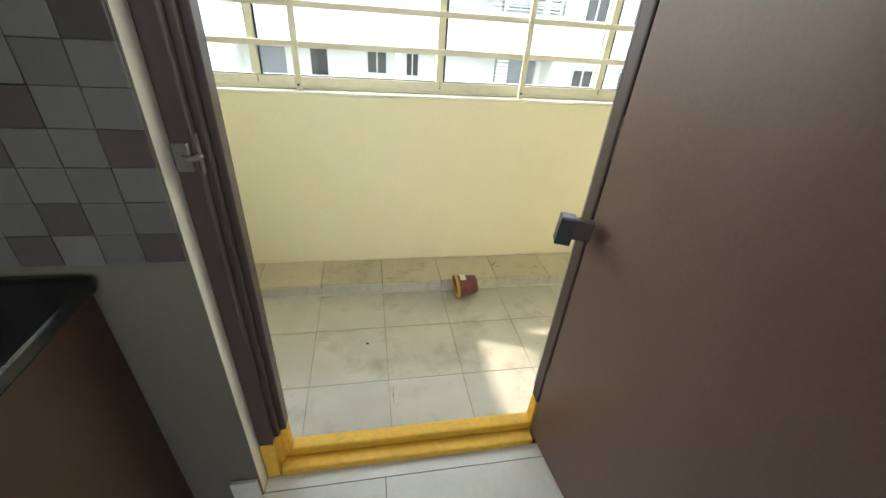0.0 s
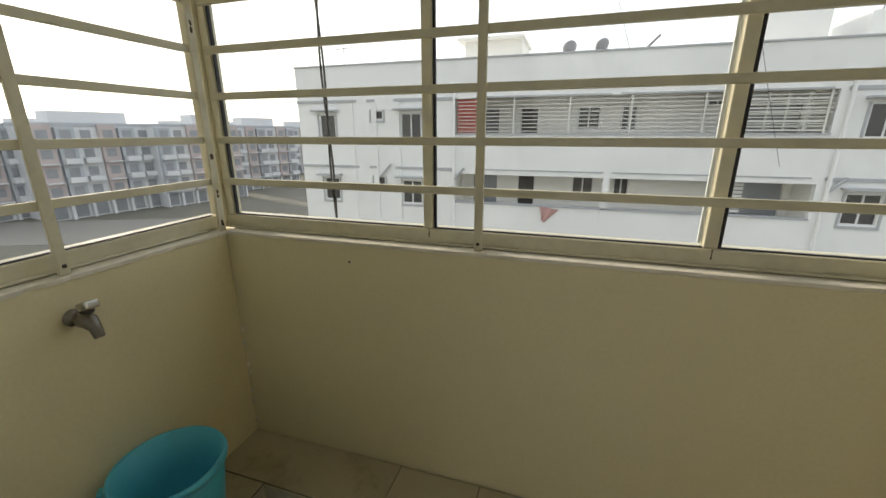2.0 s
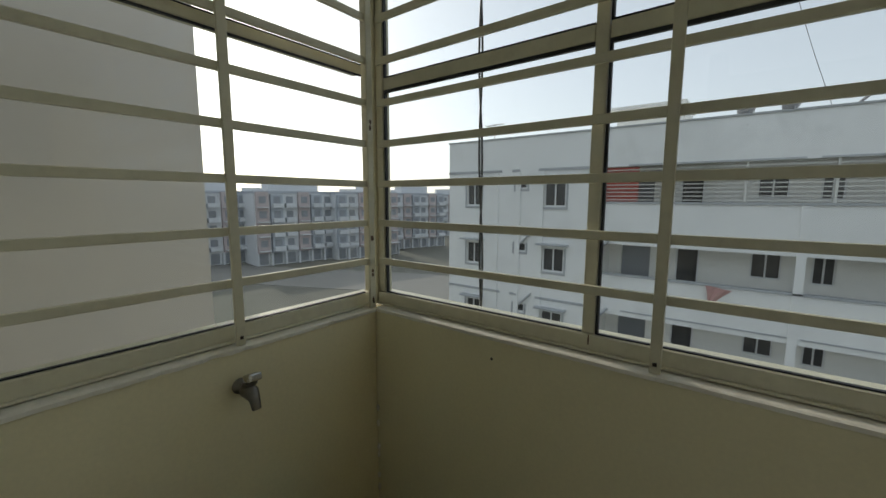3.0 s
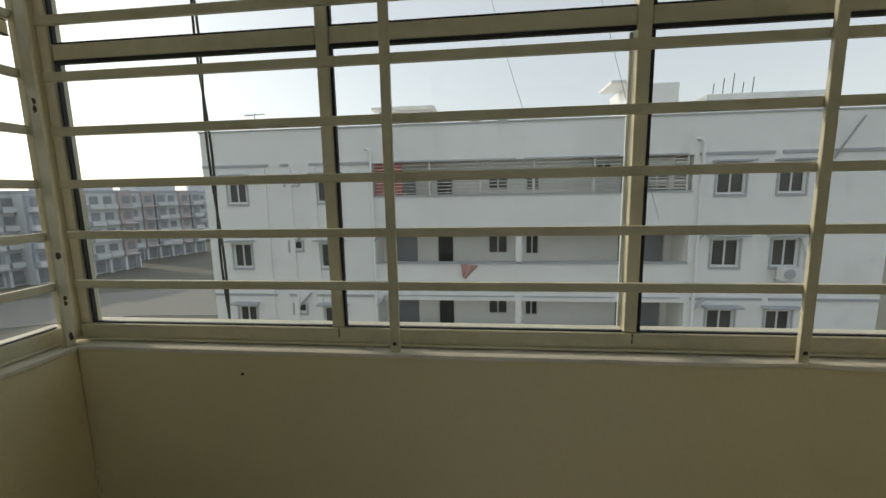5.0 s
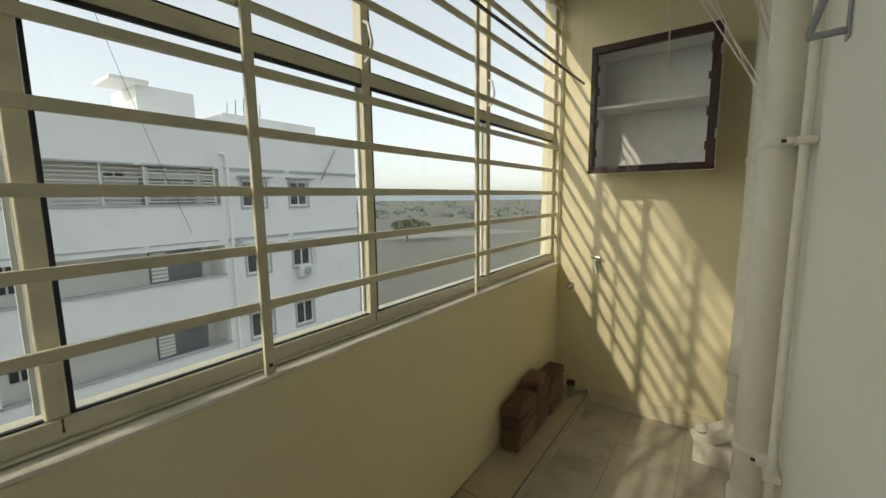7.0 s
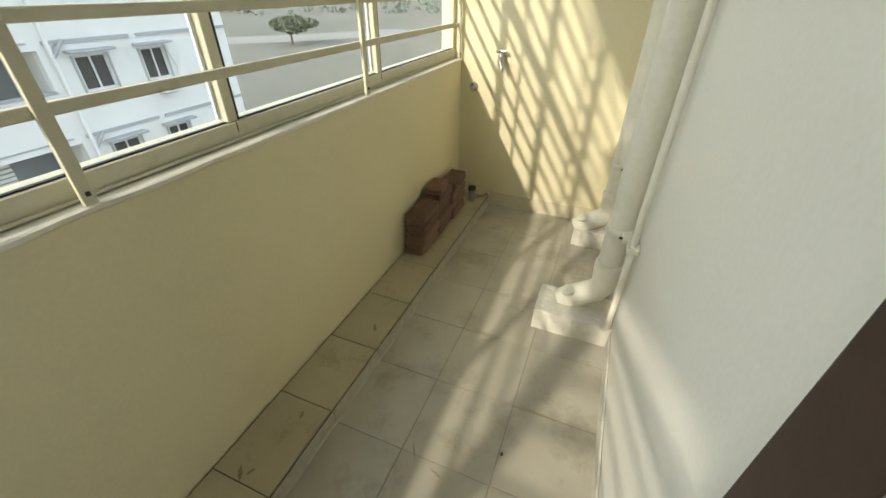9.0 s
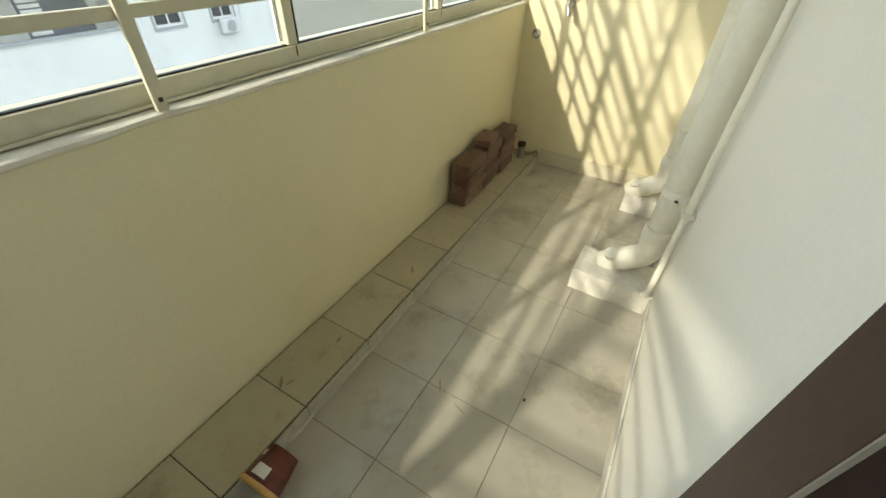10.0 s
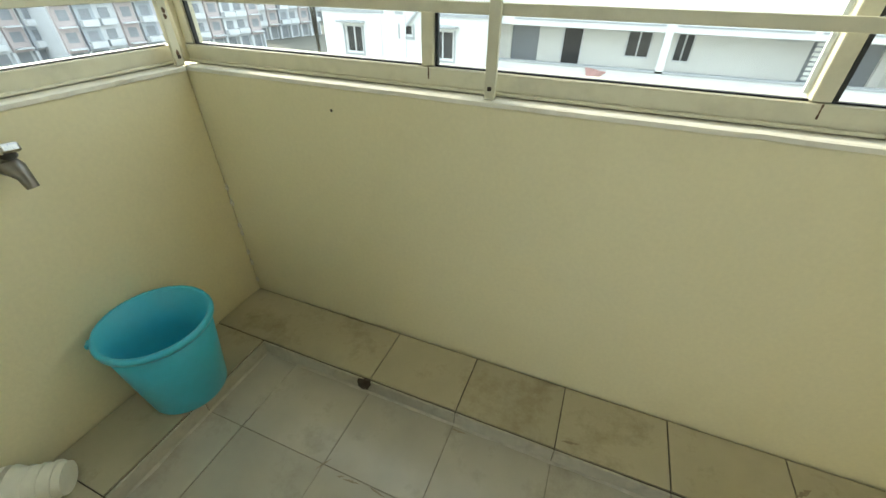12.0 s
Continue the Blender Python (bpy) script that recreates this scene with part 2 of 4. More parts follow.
def arc(centre, a, b, r, a0, a1, n=6):
    """Points on a circle spanned by the unit vectors a and b."""
    c, a, b = Vector(centre), Vector(a), Vector(b)
    return [c + (a * math.cos(a0 + (a1 - a0) * i / n) + b * math.sin(a0 + (a1 - a0) * i / n)) * r for i in range(n + 1)]


def mesh_of(name, bm, mat):
    bmesh.ops.recalc_face_normals(bm, faces=bm.faces)
    me = bpy.data.meshes.new(name)
    bm.to_mesh(me)
    bm.free()
    for x in mat if isinstance(mat, (list, tuple)) else [mat]:
        me.materials.append(x)
    return me


def part(name, bm, mat, parent, label=""):
    ob = new(name, mesh_of(name, bm, mat))
    ob.parent = parent
    return tagged(ob, label)


def solid(name, bm, mat, label="", category="", group="", kind=""):
    return tagged(new(name, mesh_of(name, bm, mat)), label, category, group, kind)


def thing(name, label, category, group="", kind="", at=(0, 0, 0)):
    ob = new(name)
    ob.location = at
    return tagged(ob, label, category, group, kind)


# ---- the balcony's sizes ----
XL, XR = -0.935, 3.055            # end walls
YI = -1.09                      # face of the inner wall
SILL = 0.918
LEDGE, LEDGE_W = 0.055, 0.23
ZC = 2.66                       # ceiling
DX0, DX1, DH = -0.045, 0.88, 2.10    # outside of the door frame
PITCH, JOINT = 0.30, 0.03

# parapets, built round with their sills
solid("wall_parapet_front", a_box(XL - 0.12, XR, 0.0, 0.13, -0.3, SILL - 0.0135, 0.004), M_WALL, "cream painted parapet wall under the window", "wall", kind="structure")
solid("wall_parapet_side", a_box(XL - 0.12, XL, YI - 0.0, -0.002, -0.3, SILL - 0.0135, 0.004), M_WALL, "cream painted side parapet wall", "wall", kind="structure")


def sill_mesh(along_x, a0, a1, b0, b1):
    bm = bmesh.new()
    n = 60
    rnd = random.Random(5)
    top, e = [], (1 if b1 > b0 else -1)
    for i in range(n + 1):
        u = a0 + (a1 - a0) * i / n
        chip = rnd.uniform(0, 0.004) + (0.008 if rnd.random() < 0.08 else 0)
        row = []
        for v, z in ((b0 + e * chip, SILL - 0.013), (b0 + e * chip * 0.7, SILL - 0.003), (b0 + e * (0.005 + chip), SILL), (b1, SILL + 0.0015), (b1, SILL - 0.013)):
            row.append(bm.verts.new((u, v, z) if along_x else (v, u, z)))
        top.append(row)
    for s, t in zip(top, top[1:]):
        for k in range(4):
            bm.faces.new((s[k], s[k + 1], t[k + 1], t[k]))
    bm.faces.new(top[0])
    bm.faces.new(top[-1][::-1])
    return bm


solid("window_sill_front", sill_mesh(True, XL, XR, -0.007, 0.13), M_SILL, "chipped cream plaster window sill", "sill", kind="structure")
solid("window_sill_side", sill_mesh(False, YI, -0.0075, XL + 0.007, XL - 0.12), M_SILL, "chipped cream plaster side sill", "sill", kind="structure")

# right end wall
solid("wall_end", a_box(XR, XR + 0.23, YI - 0.23, 0.13, -0.3, ZC + 0.2), M_WALL, "cream painted end wall with sun stripes", "wall", kind="structure")

# inner wall with the doorway
bm = bmesh.new()
YK = -1.19
box(bm, XL - 0.12, DX0, YK, YI, -0.3, ZC + 0.2)
box(bm, DX1, XR, YK, YI, -0.3, ZC + 0.2)
box(bm, DX0, DX1, YK, YI, DH, ZC + 0.2)
box(bm, -2.6, XL - 0.12, YK, YI - 0.02, -0.3, ZC + 0.2)
solid("wall_inner", bm, M_WALL_PALE, "pale painted wall beside the kitchen door", "wall", kind="structure")
# ceiling, plus an unseen slab added on the left to cut off the sun
solid("ceiling", box(a_box(-1.05, XR + 0.23, YI - 0.23, 0.20, ZC, ZC + 0.14), -2.3, -1.051, YI - 0.23, 0.5, ZC, ZC + 0.14), M_CEIL, "pale painted balcony ceiling slab with an added sun-blocking slab on the left", "ceiling", kind="structure")
bm = bmesh.new()
box(bm, XL - 0.1, XR, 0.01, 0.12, 2.60, ZC)
box(bm, XL - 0.1, XL, YI, 0.01, 2.60, ZC)
solid("beam", bm, M_CEIL, "pale beam over the windows", "beam", kind="structure")
# the next flat's projecting wall
solid("wall_neighbour", a_box(-4.6, -3.5, -6.0, 0.46, -13.0, 9.0), M_NEIGH, "beige rendered wall of the next flat", "wall", kind="structure")
solid("wall_outer", a_box(-3.5, -2.6, -1.5, -1.27, -13.0, 9.0), M_WALL_PALE, "beige rendered outer wall", "wall", kind="structure")
bm = bmesh.new()
box(bm, XL - 0.12, XR + 0.23, -6.0, 0.12, -13.0, -0.32)
solid("wall_below", bm, M_WALL_PALE, "beige rendered wall of the storeys below", "wall", kind="structure")
# floor bed
solid("floor_bed", a_box(XL, XR, YI, 0.0, -0.3, -0.0028), M_GROUT_PALE, "pale grout bed under the balcony tiles", "floor", kind="structure")

# ---- windows: frames, panes and grilles ----
MULL = (-0.17, 0.605, 1.39, 2.17)
FY0, FY1 = 0.045, 0.095
TRANSOM = 1.7295
TOP = 2.60


def window(name, a0, a1, mulls, place, label):
    """A coated aluminium window; place(u0, u1, v0, v1) gives the plan box for a run along the wall and a depth."""
    w = thing(name, label, "window", kind="structure")
    cross, half = (TRANSOM + 0.045, 0.016) if name == "window_side" else (TRANSOM, 0.0205)

    def bar(nm, u0, u1, v0, v1, z0, z1, mat=M_ALU, bev=0.003):
        x0, x1, y0, y1 = place(u0, u1, v0, v1)
        return part(nm, a_box(x0, x1, y0, y1, z0, z1, bev), mat, w)
    bar("bottom_rail", a0, a1, FY0 - 0.004, FY1 + 0.01, SILL + 0.003, SILL + 0.05)
    bar("bottom_track", a0, a1, FY0 - 0.014, FY0 - 0.0045, SILL + 0.003, SILL + 0.011)
    bar("top_rail", a0, a1, FY0 - 0.015, FY1, TOP - 0.05, TOP - 0.002)
    edges = [a0, *mulls, a1]
    for i, u in enumerate(edges):
        if name == "window_side" and u == a1:
            continue
        hw = 0.016
        c = min(max(u, a0 + hw), a1 - hw)
        bar("mullion", c - hw, c + hw, FY0, FY1 - 0.012, SILL + 0.051, TOP - 0.051)
    for u in mulls[1:]:
        bar("bead", u - 0.026, u - 0.0185, FY1 - 0.028, FY1 - 0.02, SILL + 0.06, TRANSOM - 0.03, M_WINFR, 0)
    for u in mulls[2:]:
        h = bmesh.new()
        tube(h, [(u - 0.004, FY0 - 0.001, 1.775), (u - 0.004, FY0 - 0.02, 1.785), (u - 0.002, FY0 - 0.032, 1.83), (u - 0.004, FY0 - 0.02, 1.885), (u - 0.004, FY0 - 0.001, 1.895)], 0.0055, 8)
        part("handle", h, M_WINFR, w, "curved cream window handle")
    for u0, u1 in zip(edges, edges[1:]):
        s0, s1 = u0 + (0.036 if u0 == a0 else 0.018), u1 - (0.036 if u1 == a1 else 0.018)
        bar("transom", s0, s1, FY0 + 0.004, FY1 - 0.006, cross - half, cross + half)
        for z0, z1 in ((SILL + 0.051, cross - half - 0.0005), (cross + half + 0.0005, TOP - 0.051)):
            x0, x1, y0, y1 = place(s0, s1, FY1 - 0.035, FY1 - 0.03)
            p = part("pane", a_box(x0, x1, y0, y1, z0, z1), M_GLASS, w)
            p.visible_shadow = False
            for g0, g1 in ((z0, z0 + 0.003), (z1 - (0.004 if name == "window_side" else 0.010), z1)):
                bar("gasket", s0, s1, FY1 - 0.046, FY1 - 0.0355, g0, g1, M_GASKET, 0)
            bar("gasket", s0, s0 + 0.007, FY1 - 0.046, FY1 - 0.0355, z0 + 0.0035, z1 - 0.0105, M_GASKET, 0)
    return w


def front(u0, u1, v0, v1):
    return u0, u1, v0, v1


def side(u0, u1, v0, v1):
    return XL - v1, XL - v0, u0, u1


solid("corner_post", a_box(XL - 0.096, XL - 0.031, 0.031, 0.094, SILL + 0.002, TOP, 0.003), M_ALU, "beige aluminium corner post between the windows", "window post", kind="structure")
window("window_front", XL - 0.0305, XR - 0.002, MULL, front, "beige aluminium sliding window with clear glass")
window("window_side", YI + 0.002, 0.03, (), side, "beige aluminium side window with clear glass")

BAR0, BAR_STEP = 1.094, 0.1405
BARS = [BAR0 + BAR_STEP * i for i in range(11)]


def grille(name, a0, a1, ups, place, label):
    g = thing(name, label, "grille")
    for z in BARS:
        x0, x1, y0, y1 = place(a0, a1, 0.012, 0.026)
        part("bar", a_box(x0, x1, y0, y1, z - 0.0115, z + 0.0115, 0.002), M_ALU, g)
    for u in ups:
        x0, x1, y0, y1 = place(u - 0.0125, u + 0.0125, 0.0, 0.0118)
        up = part("upright", a_box(x0, x1, y0, y1, SILL + 0.002, TOP, 0.002), M_ALU, g)
        for z in (SILL + 0.025, TOP - 0.03):
            x0, x1, y0, y1 = place(u - 0.0045, u + 0.0045, -0.004, 0.0)
            part("bolt", a_box(x0, x1, y0, y1, z - 0.0045, z + 0.0045, 0.0015), M_BOLT, up, "rusty bolt head")
    return g


grille("window_grille", XL + 0.004, XR - 0.004, (0.0, 0.985, 2.0, XR - 0.03), front, "beige metal window grille with flat horizontal bars")
grille("window_grille", YI + 0.004, -0.002, (-0.0135, -0.50), side, "beige metal side window grille with flat bars")

# ---- kitchen, seen past the open door ----
KF = 0.05
bm = bmesh.new()
box(bm, -2.6, 3.0, -4.4, YK, -0.2, KF - 0.004)
solid("floor_kitchen", bm, M_GROUT, "grout bed under the kitchen tiles", "floor", kind="structure")
kfloor = bpy.data.objects["floor_kitchen"]
bm = bmesh.new()
box(bm, -2.7, -2.6, -4.5, YK, KF, 2.75)
box(bm, 3.0, 3.1, -4.5, YK - 0.06, KF, 2.75)
# Back wall has an unseen opening, added so sky light brightens the kitchen.
for a, b, c, d in ((-2.7, -0.7, KF, 2.75), (1.5, 3.1, KF, 2.75), (-0.7, 1.5, KF, 0.95), (-0.7, 1.5, 2.3, 2.75)):
    box(bm, a, b, -4.5, -4.4, c, d)
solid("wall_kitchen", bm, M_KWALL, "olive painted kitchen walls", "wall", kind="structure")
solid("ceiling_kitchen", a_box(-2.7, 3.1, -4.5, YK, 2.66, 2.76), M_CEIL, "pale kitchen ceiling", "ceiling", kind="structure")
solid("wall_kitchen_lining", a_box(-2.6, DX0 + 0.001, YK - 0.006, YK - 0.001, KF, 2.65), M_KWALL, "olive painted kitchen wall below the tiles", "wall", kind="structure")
lining = bpy.data.objects["wall_kitchen_lining"]
counter = thing("kitchen_counter", "black granite kitchen counter over brown cupboards", "counter")
part("worktop", a_box(-0.80, -0.195, -3.6, YK - 0.017, 0.80, 0.835, 0.008), M_GRANITE, counter, "polished black granite worktop")
part("side_panel", a_box(-0.78, -0.215, -3.6, YK - 0.008, KF, 0.799, 0.002), M_CUPBOARD, counter, "brown laminate panel")

# door frame, threshold and door
frame_ob = thing("door_frame", "dark brown painted wooden door frame, yellow at its foot", "door frame", kind="structure")
FY_K, FY_B = -1.145, -1.060


def jamb(z0, z1, left):
    bm = bmesh.new()
    if left:
        for y0, y1, x in ((FY_K, -1.121, -0.006), (-1.121, -1.101, 0.007), (-1.101, FY_B, 0.022)):
            box(bm, DX0 + 0.002, x, y0, y1 - 0.0003, z0, z1, 0.003)
    else:
        box(bm, 0.787, DX1 - 0.002, -1.101, FY_B, z0, z1, 0.004)
        box(bm, 0.835, DX1 - 0.002, FY_K, -1.1015, z0, z1, 0.003)
    return bm


for left in (True, False):
    part("jamb", jamb(0.20, DH - 0.07, left), M_FRAME, frame_ob)
    part("jamb_foot", jamb(0.0, 0.199, left), M_YELLOW, frame_ob, "yellow painted foot of the jamb")
# Pale strip paints the light line along the jamb's worn bevel.
part("worn_lit_edge", a_box(0.7862, 0.7882, FY_B - 0.003, FY_B + 0.0006, 0.24, DH - 0.08), M_GREYPIPE, frame_ob, "worn jamb edge with its lit bevel in pale grey")
part("head", a_box(DX0 + 0.002, DX1 - 0.002, FY_K, FY_B, DH - 0.069, DH - 0.002, 0.004), M_FRAME, frame_ob)
part("threshold", a_box(0.0225, 0.7865, FY_K + 0.0445, FY_B + 0.002, 0.0, 0.10, 0.006), M_YELLOW, frame_ob, "worn yellow threshold")
part("threshold_step", a_box(-0.003, 0.7845, FY_K - 0.001, FY_K + 0.044, 0.0, 0.072, 0.005), M_YELLOW, frame_ob, "worn yellow step")
part("strike", a_box(-0.0055, -0.003, FY_K + 0.003, FY_K + 0.018, 0.99, 1.06, 0.001), M_STEEL, frame_ob, "worn steel strike plate")
keep = bmesh.new()
tube(keep, arc((-0.012, FY_K - 0.004, 1.025), (1, 0, 0), (0, -1, 0), 0.012, -0.4, math.pi, 8), 0.006, 8)
box(keep, -0.04, -0.012, FY_K - 0.010, FY_K + 0.0, 1.0, 1.05, 0.003)
part("bolt_keep", keep, M_STEEL, frame_ob, "worn steel bolt keep")

door = thing("door_kitchen", "dark brown painted flush door standing open into the kitchen", "door", kind="structure", at=(0.789, -1.1075, KF + 0.012))
door.rotation_euler = (0, 0, radians(6.0))
part("leaf", a_box(0.0, 0.036, -0.79, 0.0, 0.0, 1.94, 0.003), M_DOOR, door)
for z in (0.2, 0.95, 1.7):
    part("hinge", tube(bmesh.new(), [(0.004, 0.0025, z), (0.004, 0.0025, z + 0.09)], 0.0035, 10), M_ROD, door, "dark steel hinge")
stop = thing("door_stop", "black plastic door catch on the jamb", "door catch", at=(0.724, -1.110, 0.848))
stop.rotation_euler = (0, radians(4), radians(-18))
part("body", a_box(-0.02, 0.016, -0.018, 0.016, -0.035, 0.035, 0.004), M_DARK, stop)
part("cover", a_box(-0.021, 0.0155, -0.021, -0.0185, -0.033, 0.033, 0.001), M_DARK, stop, "scuffed black catch face")
part("bracket", a_box(0.0165, 0.06, -0.008, 0.012, -0.022, 0.03, 0.003), M_FRAME, stop, "brown bracket with two screws")

# ---- things of the balcony ----
cab = thing("wall_cabinet", "empty open white-lined wall cabinet with a dark red wooden frame", "cabinet")
CX, CY0, CY1, CZ0, CZ1 = XR - 0.265, -0.833, -0.245, 1.483, 2.15
fx1 = CX + 0.032
fw = 0.038
part("top_frame", a_box(CX, fx1, CY0, CY1, CZ1 - fw, CZ1, 0.004), M_CABWOOD, cab)
part("bottom_frame", a_box(CX, fx1, CY0, CY1, CZ0, CZ0 + fw * 0.8, 0.004), M_CABWOOD, cab)
for y0, y1 in ((CY0, CY0 + fw), (CY1 - fw * 0.8, CY1)):
    part("side_frame", a_box(CX + 0.001, fx1, y0, y1, CZ0 + fw * 0.8 + 0.0005, CZ1 - fw - 0.0005, 0.003), M_CABWOOD, cab)
part("bead", a_box(CX - 0.006, CX - 0.0005, CY0 - 0.004, CY1 + 0.004, CZ0 - 0.006, CZ0 + 0.010, 0.002), M_CABWOOD, cab)
for nm, y0, y1, z0, z1, x0, x1 in (("back_board", CY0 + 0.0185, CY1 - 0.0185, CZ0 + 0.0255, CZ1 - 0.0185, XR - 0.013, XR - 0.001),
                                   ("side_board", CY0 + 0.002, CY0 + 0.018, CZ0 + 0.002, CZ1 - 0.002, fx1 + 0.0005, XR - 0.001),
                                   ("side_board", CY1 - 0.018, CY1 - 0.002, CZ0 + 0.002, CZ1 - 0.002, fx1 + 0.0005, XR - 0.001),
                                   ("bottom_board", CY0 + 0.0185, CY1 - 0.0185, CZ0 + 0.002, CZ0 + 0.025, fx1 + 0.0005, XR - 0.001),
                                   ("top_board", CY0 + 0.0185, CY1 - 0.0185, CZ1 - 0.018, CZ1 - 0.002, fx1 + 0.0005, XR - 0.001)):
    part(nm, a_box(x0, x1, y0, y1, z0, z1), M_CABIN, cab, "white painted lining board")
part("shelf", a_box(fx1 + 0.012, XR - 0.0135, CY0 + 0.019, CY1 - 0.019, 1.825, 1.843, 0.002), M_CABIN, cab, "white shelf board")
rnd = random.Random(3)
for yy, s in ((CY0 + fw, 1), (CY1 - fw * 0.8, -1)):
    for z in (1.57, 1.73, 1.90, 2.02):
        d = rnd.uniform(0.006, 0.012)
        part("hinge_leaf", a_box(CX + 0.006, fx1 - 0.004, min(yy, yy + s * d), max(yy, yy + s * d), z, z + rnd.uniform(0.03, 0.05), 0.001), M_CABWOOD, cab)
for z in (1.62, 2.0):
    part("hinge", a_box(CX - 0.004, CX + 0.012, CY0 - 0.004, CY0 + 0.006, z, z + 0.045, 0.001), M_CHROME, cab, "small steel hinge left on the frame")
part("latch", a_box(CX - 0.004, CX + 0.004, -0.68, -0.63, CZ0 + 0.031, CZ0 + 0.043, 0.002), M_CHROME, cab, "small steel latch")


def tap(name, where, out, label):
    """A short bib tap; out: +1 when it points along +x."""
    t = thing(name, label, "tap", at=where)
    o = out
    b = tube(bmesh.new(), [(0, 0, 0), (o * 0.02, 0, 0), (o * 0.024, 0, 0), (o * 0.058, -0.006, -0.004), (o * 0.07, -0.012, -0.02), (o * 0.078, -0.018, -0.052)], [0.013, 0.013, 0.018, 0.017, 0.013, 0.011], 14)
    part("spout", b, M_CHROME, t)
    part("flange", lathe(bmesh.new(), [(0.0, 0.0), (0.024, 0.0), (0.022, 0.006), (0.013, 0.009), (0, 0.009)], 18, pose(o * 0.001, 0, 0, 0, o * 90, 0)), M_CHROME, t)
    part("bonnet", tube(bmesh.new(), [(o * 0.036, 0, 0.005), (o * 0.036, 0, 0.032)], [0.016, 0.012], 12), M_CHROME, t)
    h = bmesh.new()
    box(h, o * 0.036 - 0.011, o * 0.036 + 0.011, -0.03, 0.03, 0.032, 0.048, 0.005)
    part("handle", h, M_CHROME, t, "small tap handle")
    return t


tap("tap", (XR, -0.25, 0.93), -1, "worn chrome bib tap on the sunlit end wall")
t2 = thing("tap", "dark worn bib tap over the blue bucket", "tap", at=(XL, -0.512, 0.808))
part("stub", tube(bmesh.new(), [(0.0, 0, 0), (0.008, 0, 0), (0.0085, 0, 0), (0.042, 0, 0.001)], [0.026, 0.024, 0.016, 0.017], 16), M_STEEL, t2)
part("spout", tube(bmesh.new(), [(0.036, 0, 0.002), (0.045, 0, 0.002), (0.066, 0.002, -0.003), (0.08, 0.004, -0.022), (0.087, 0.005, -0.05)], [0.02, 0.025, 0.023, 0.016, 0.0135], 16), M_STEEL, t2)
part("bonnet", tube(bmesh.new(), [(0.05, 0, 0.010), (0.056, 0.002, 0.026), (0.06, 0.003, 0.033)], [0.02, 0.018, 0.022], 14), M_STEEL, t2)
t2.scale = (0.88, 0.88, 0.88)
part("handle", a_box(-0.016, 0.02, -0.022, 0.022, -0.010, 0.014, 0.006, pose(0.071, 0.004, 0.044, -8, -16, 14)), M_CHROME, t2, "worn chrome tap handle")
# rust on the corner uprights and drips under the mullions
side_grille = bpy.data.objects["window_grille.001"]
rnd = random.Random(61)
for z in (0.95, 1.045, 1.06, 1.18, 1.57, 1.59):
    b = bmesh.new()
    bmesh.ops.create_icosphere(b, subdivisions=2, radius=1.0)
    w, h = rnd.uniform(0.003, 0.007), rnd.uniform(0.006, 0.016)
    for v in b.verts:
        k = 1 + 0.7 * noise.noise(v.co * 2.2 + Vector((z * 40, 0, 0)))
        v.co = Vector((XL + 0.0001 + v.co.x * 0.0009, -0.0135 + rnd.uniform(-0.0005, 0.0005) + v.co.y * w * k, z + v.co.z * h * k))
    part("rust_patch", b, M_RUST, side_grille, "flaking rust patch")
front_window = bpy.data.objects["window_front"]
for u in MULL:
    b = bmesh.new()
    rows = []
    for i in range(7):
        z = SILL + 0.05 - 0.0045 * i
        w = 0.0016 + 0.0012 * noise.noise(Vector((u * 9, i * 0.8, 0.0)))
        rows.append([b.verts.new((u + 0.004 + a, FY0 - c, z)) for a, c in ((-w, 0.0041), (w, 0.0041), (w, 0.0046), (-w, 0.0046))])
    for p, q in zip(rows, rows[1:]):
        for k in range(4):
            b.faces.new((p[k], p[(k + 1) % 4], q[(k + 1) % 4], q[k]))
    part("rust_drip", b, M_RUST, front_window, "brown rust drip under the mullion")
valve = thing("angle_valve", "small chrome outlet with a round flange low on the wall", "valve", at=(XR, -0.085, 0.765))
part("body", tube(bmesh.new(), [(0, 0, 0), (-0.045, 0, -0.006)], [0.011, 0.012], 12), M_CHROME, valve)
part("flange", lathe(bmesh.new(), [(0.0, 0.0), (0.026, 0.0), (0.024, 0.005), (0.012, 0.008), (0, 0.008)], 18, pose(-0.001, 0, 0, 0, -90, 0)), M_GREYPIPE, valve)

# soil pipes down the inner wall


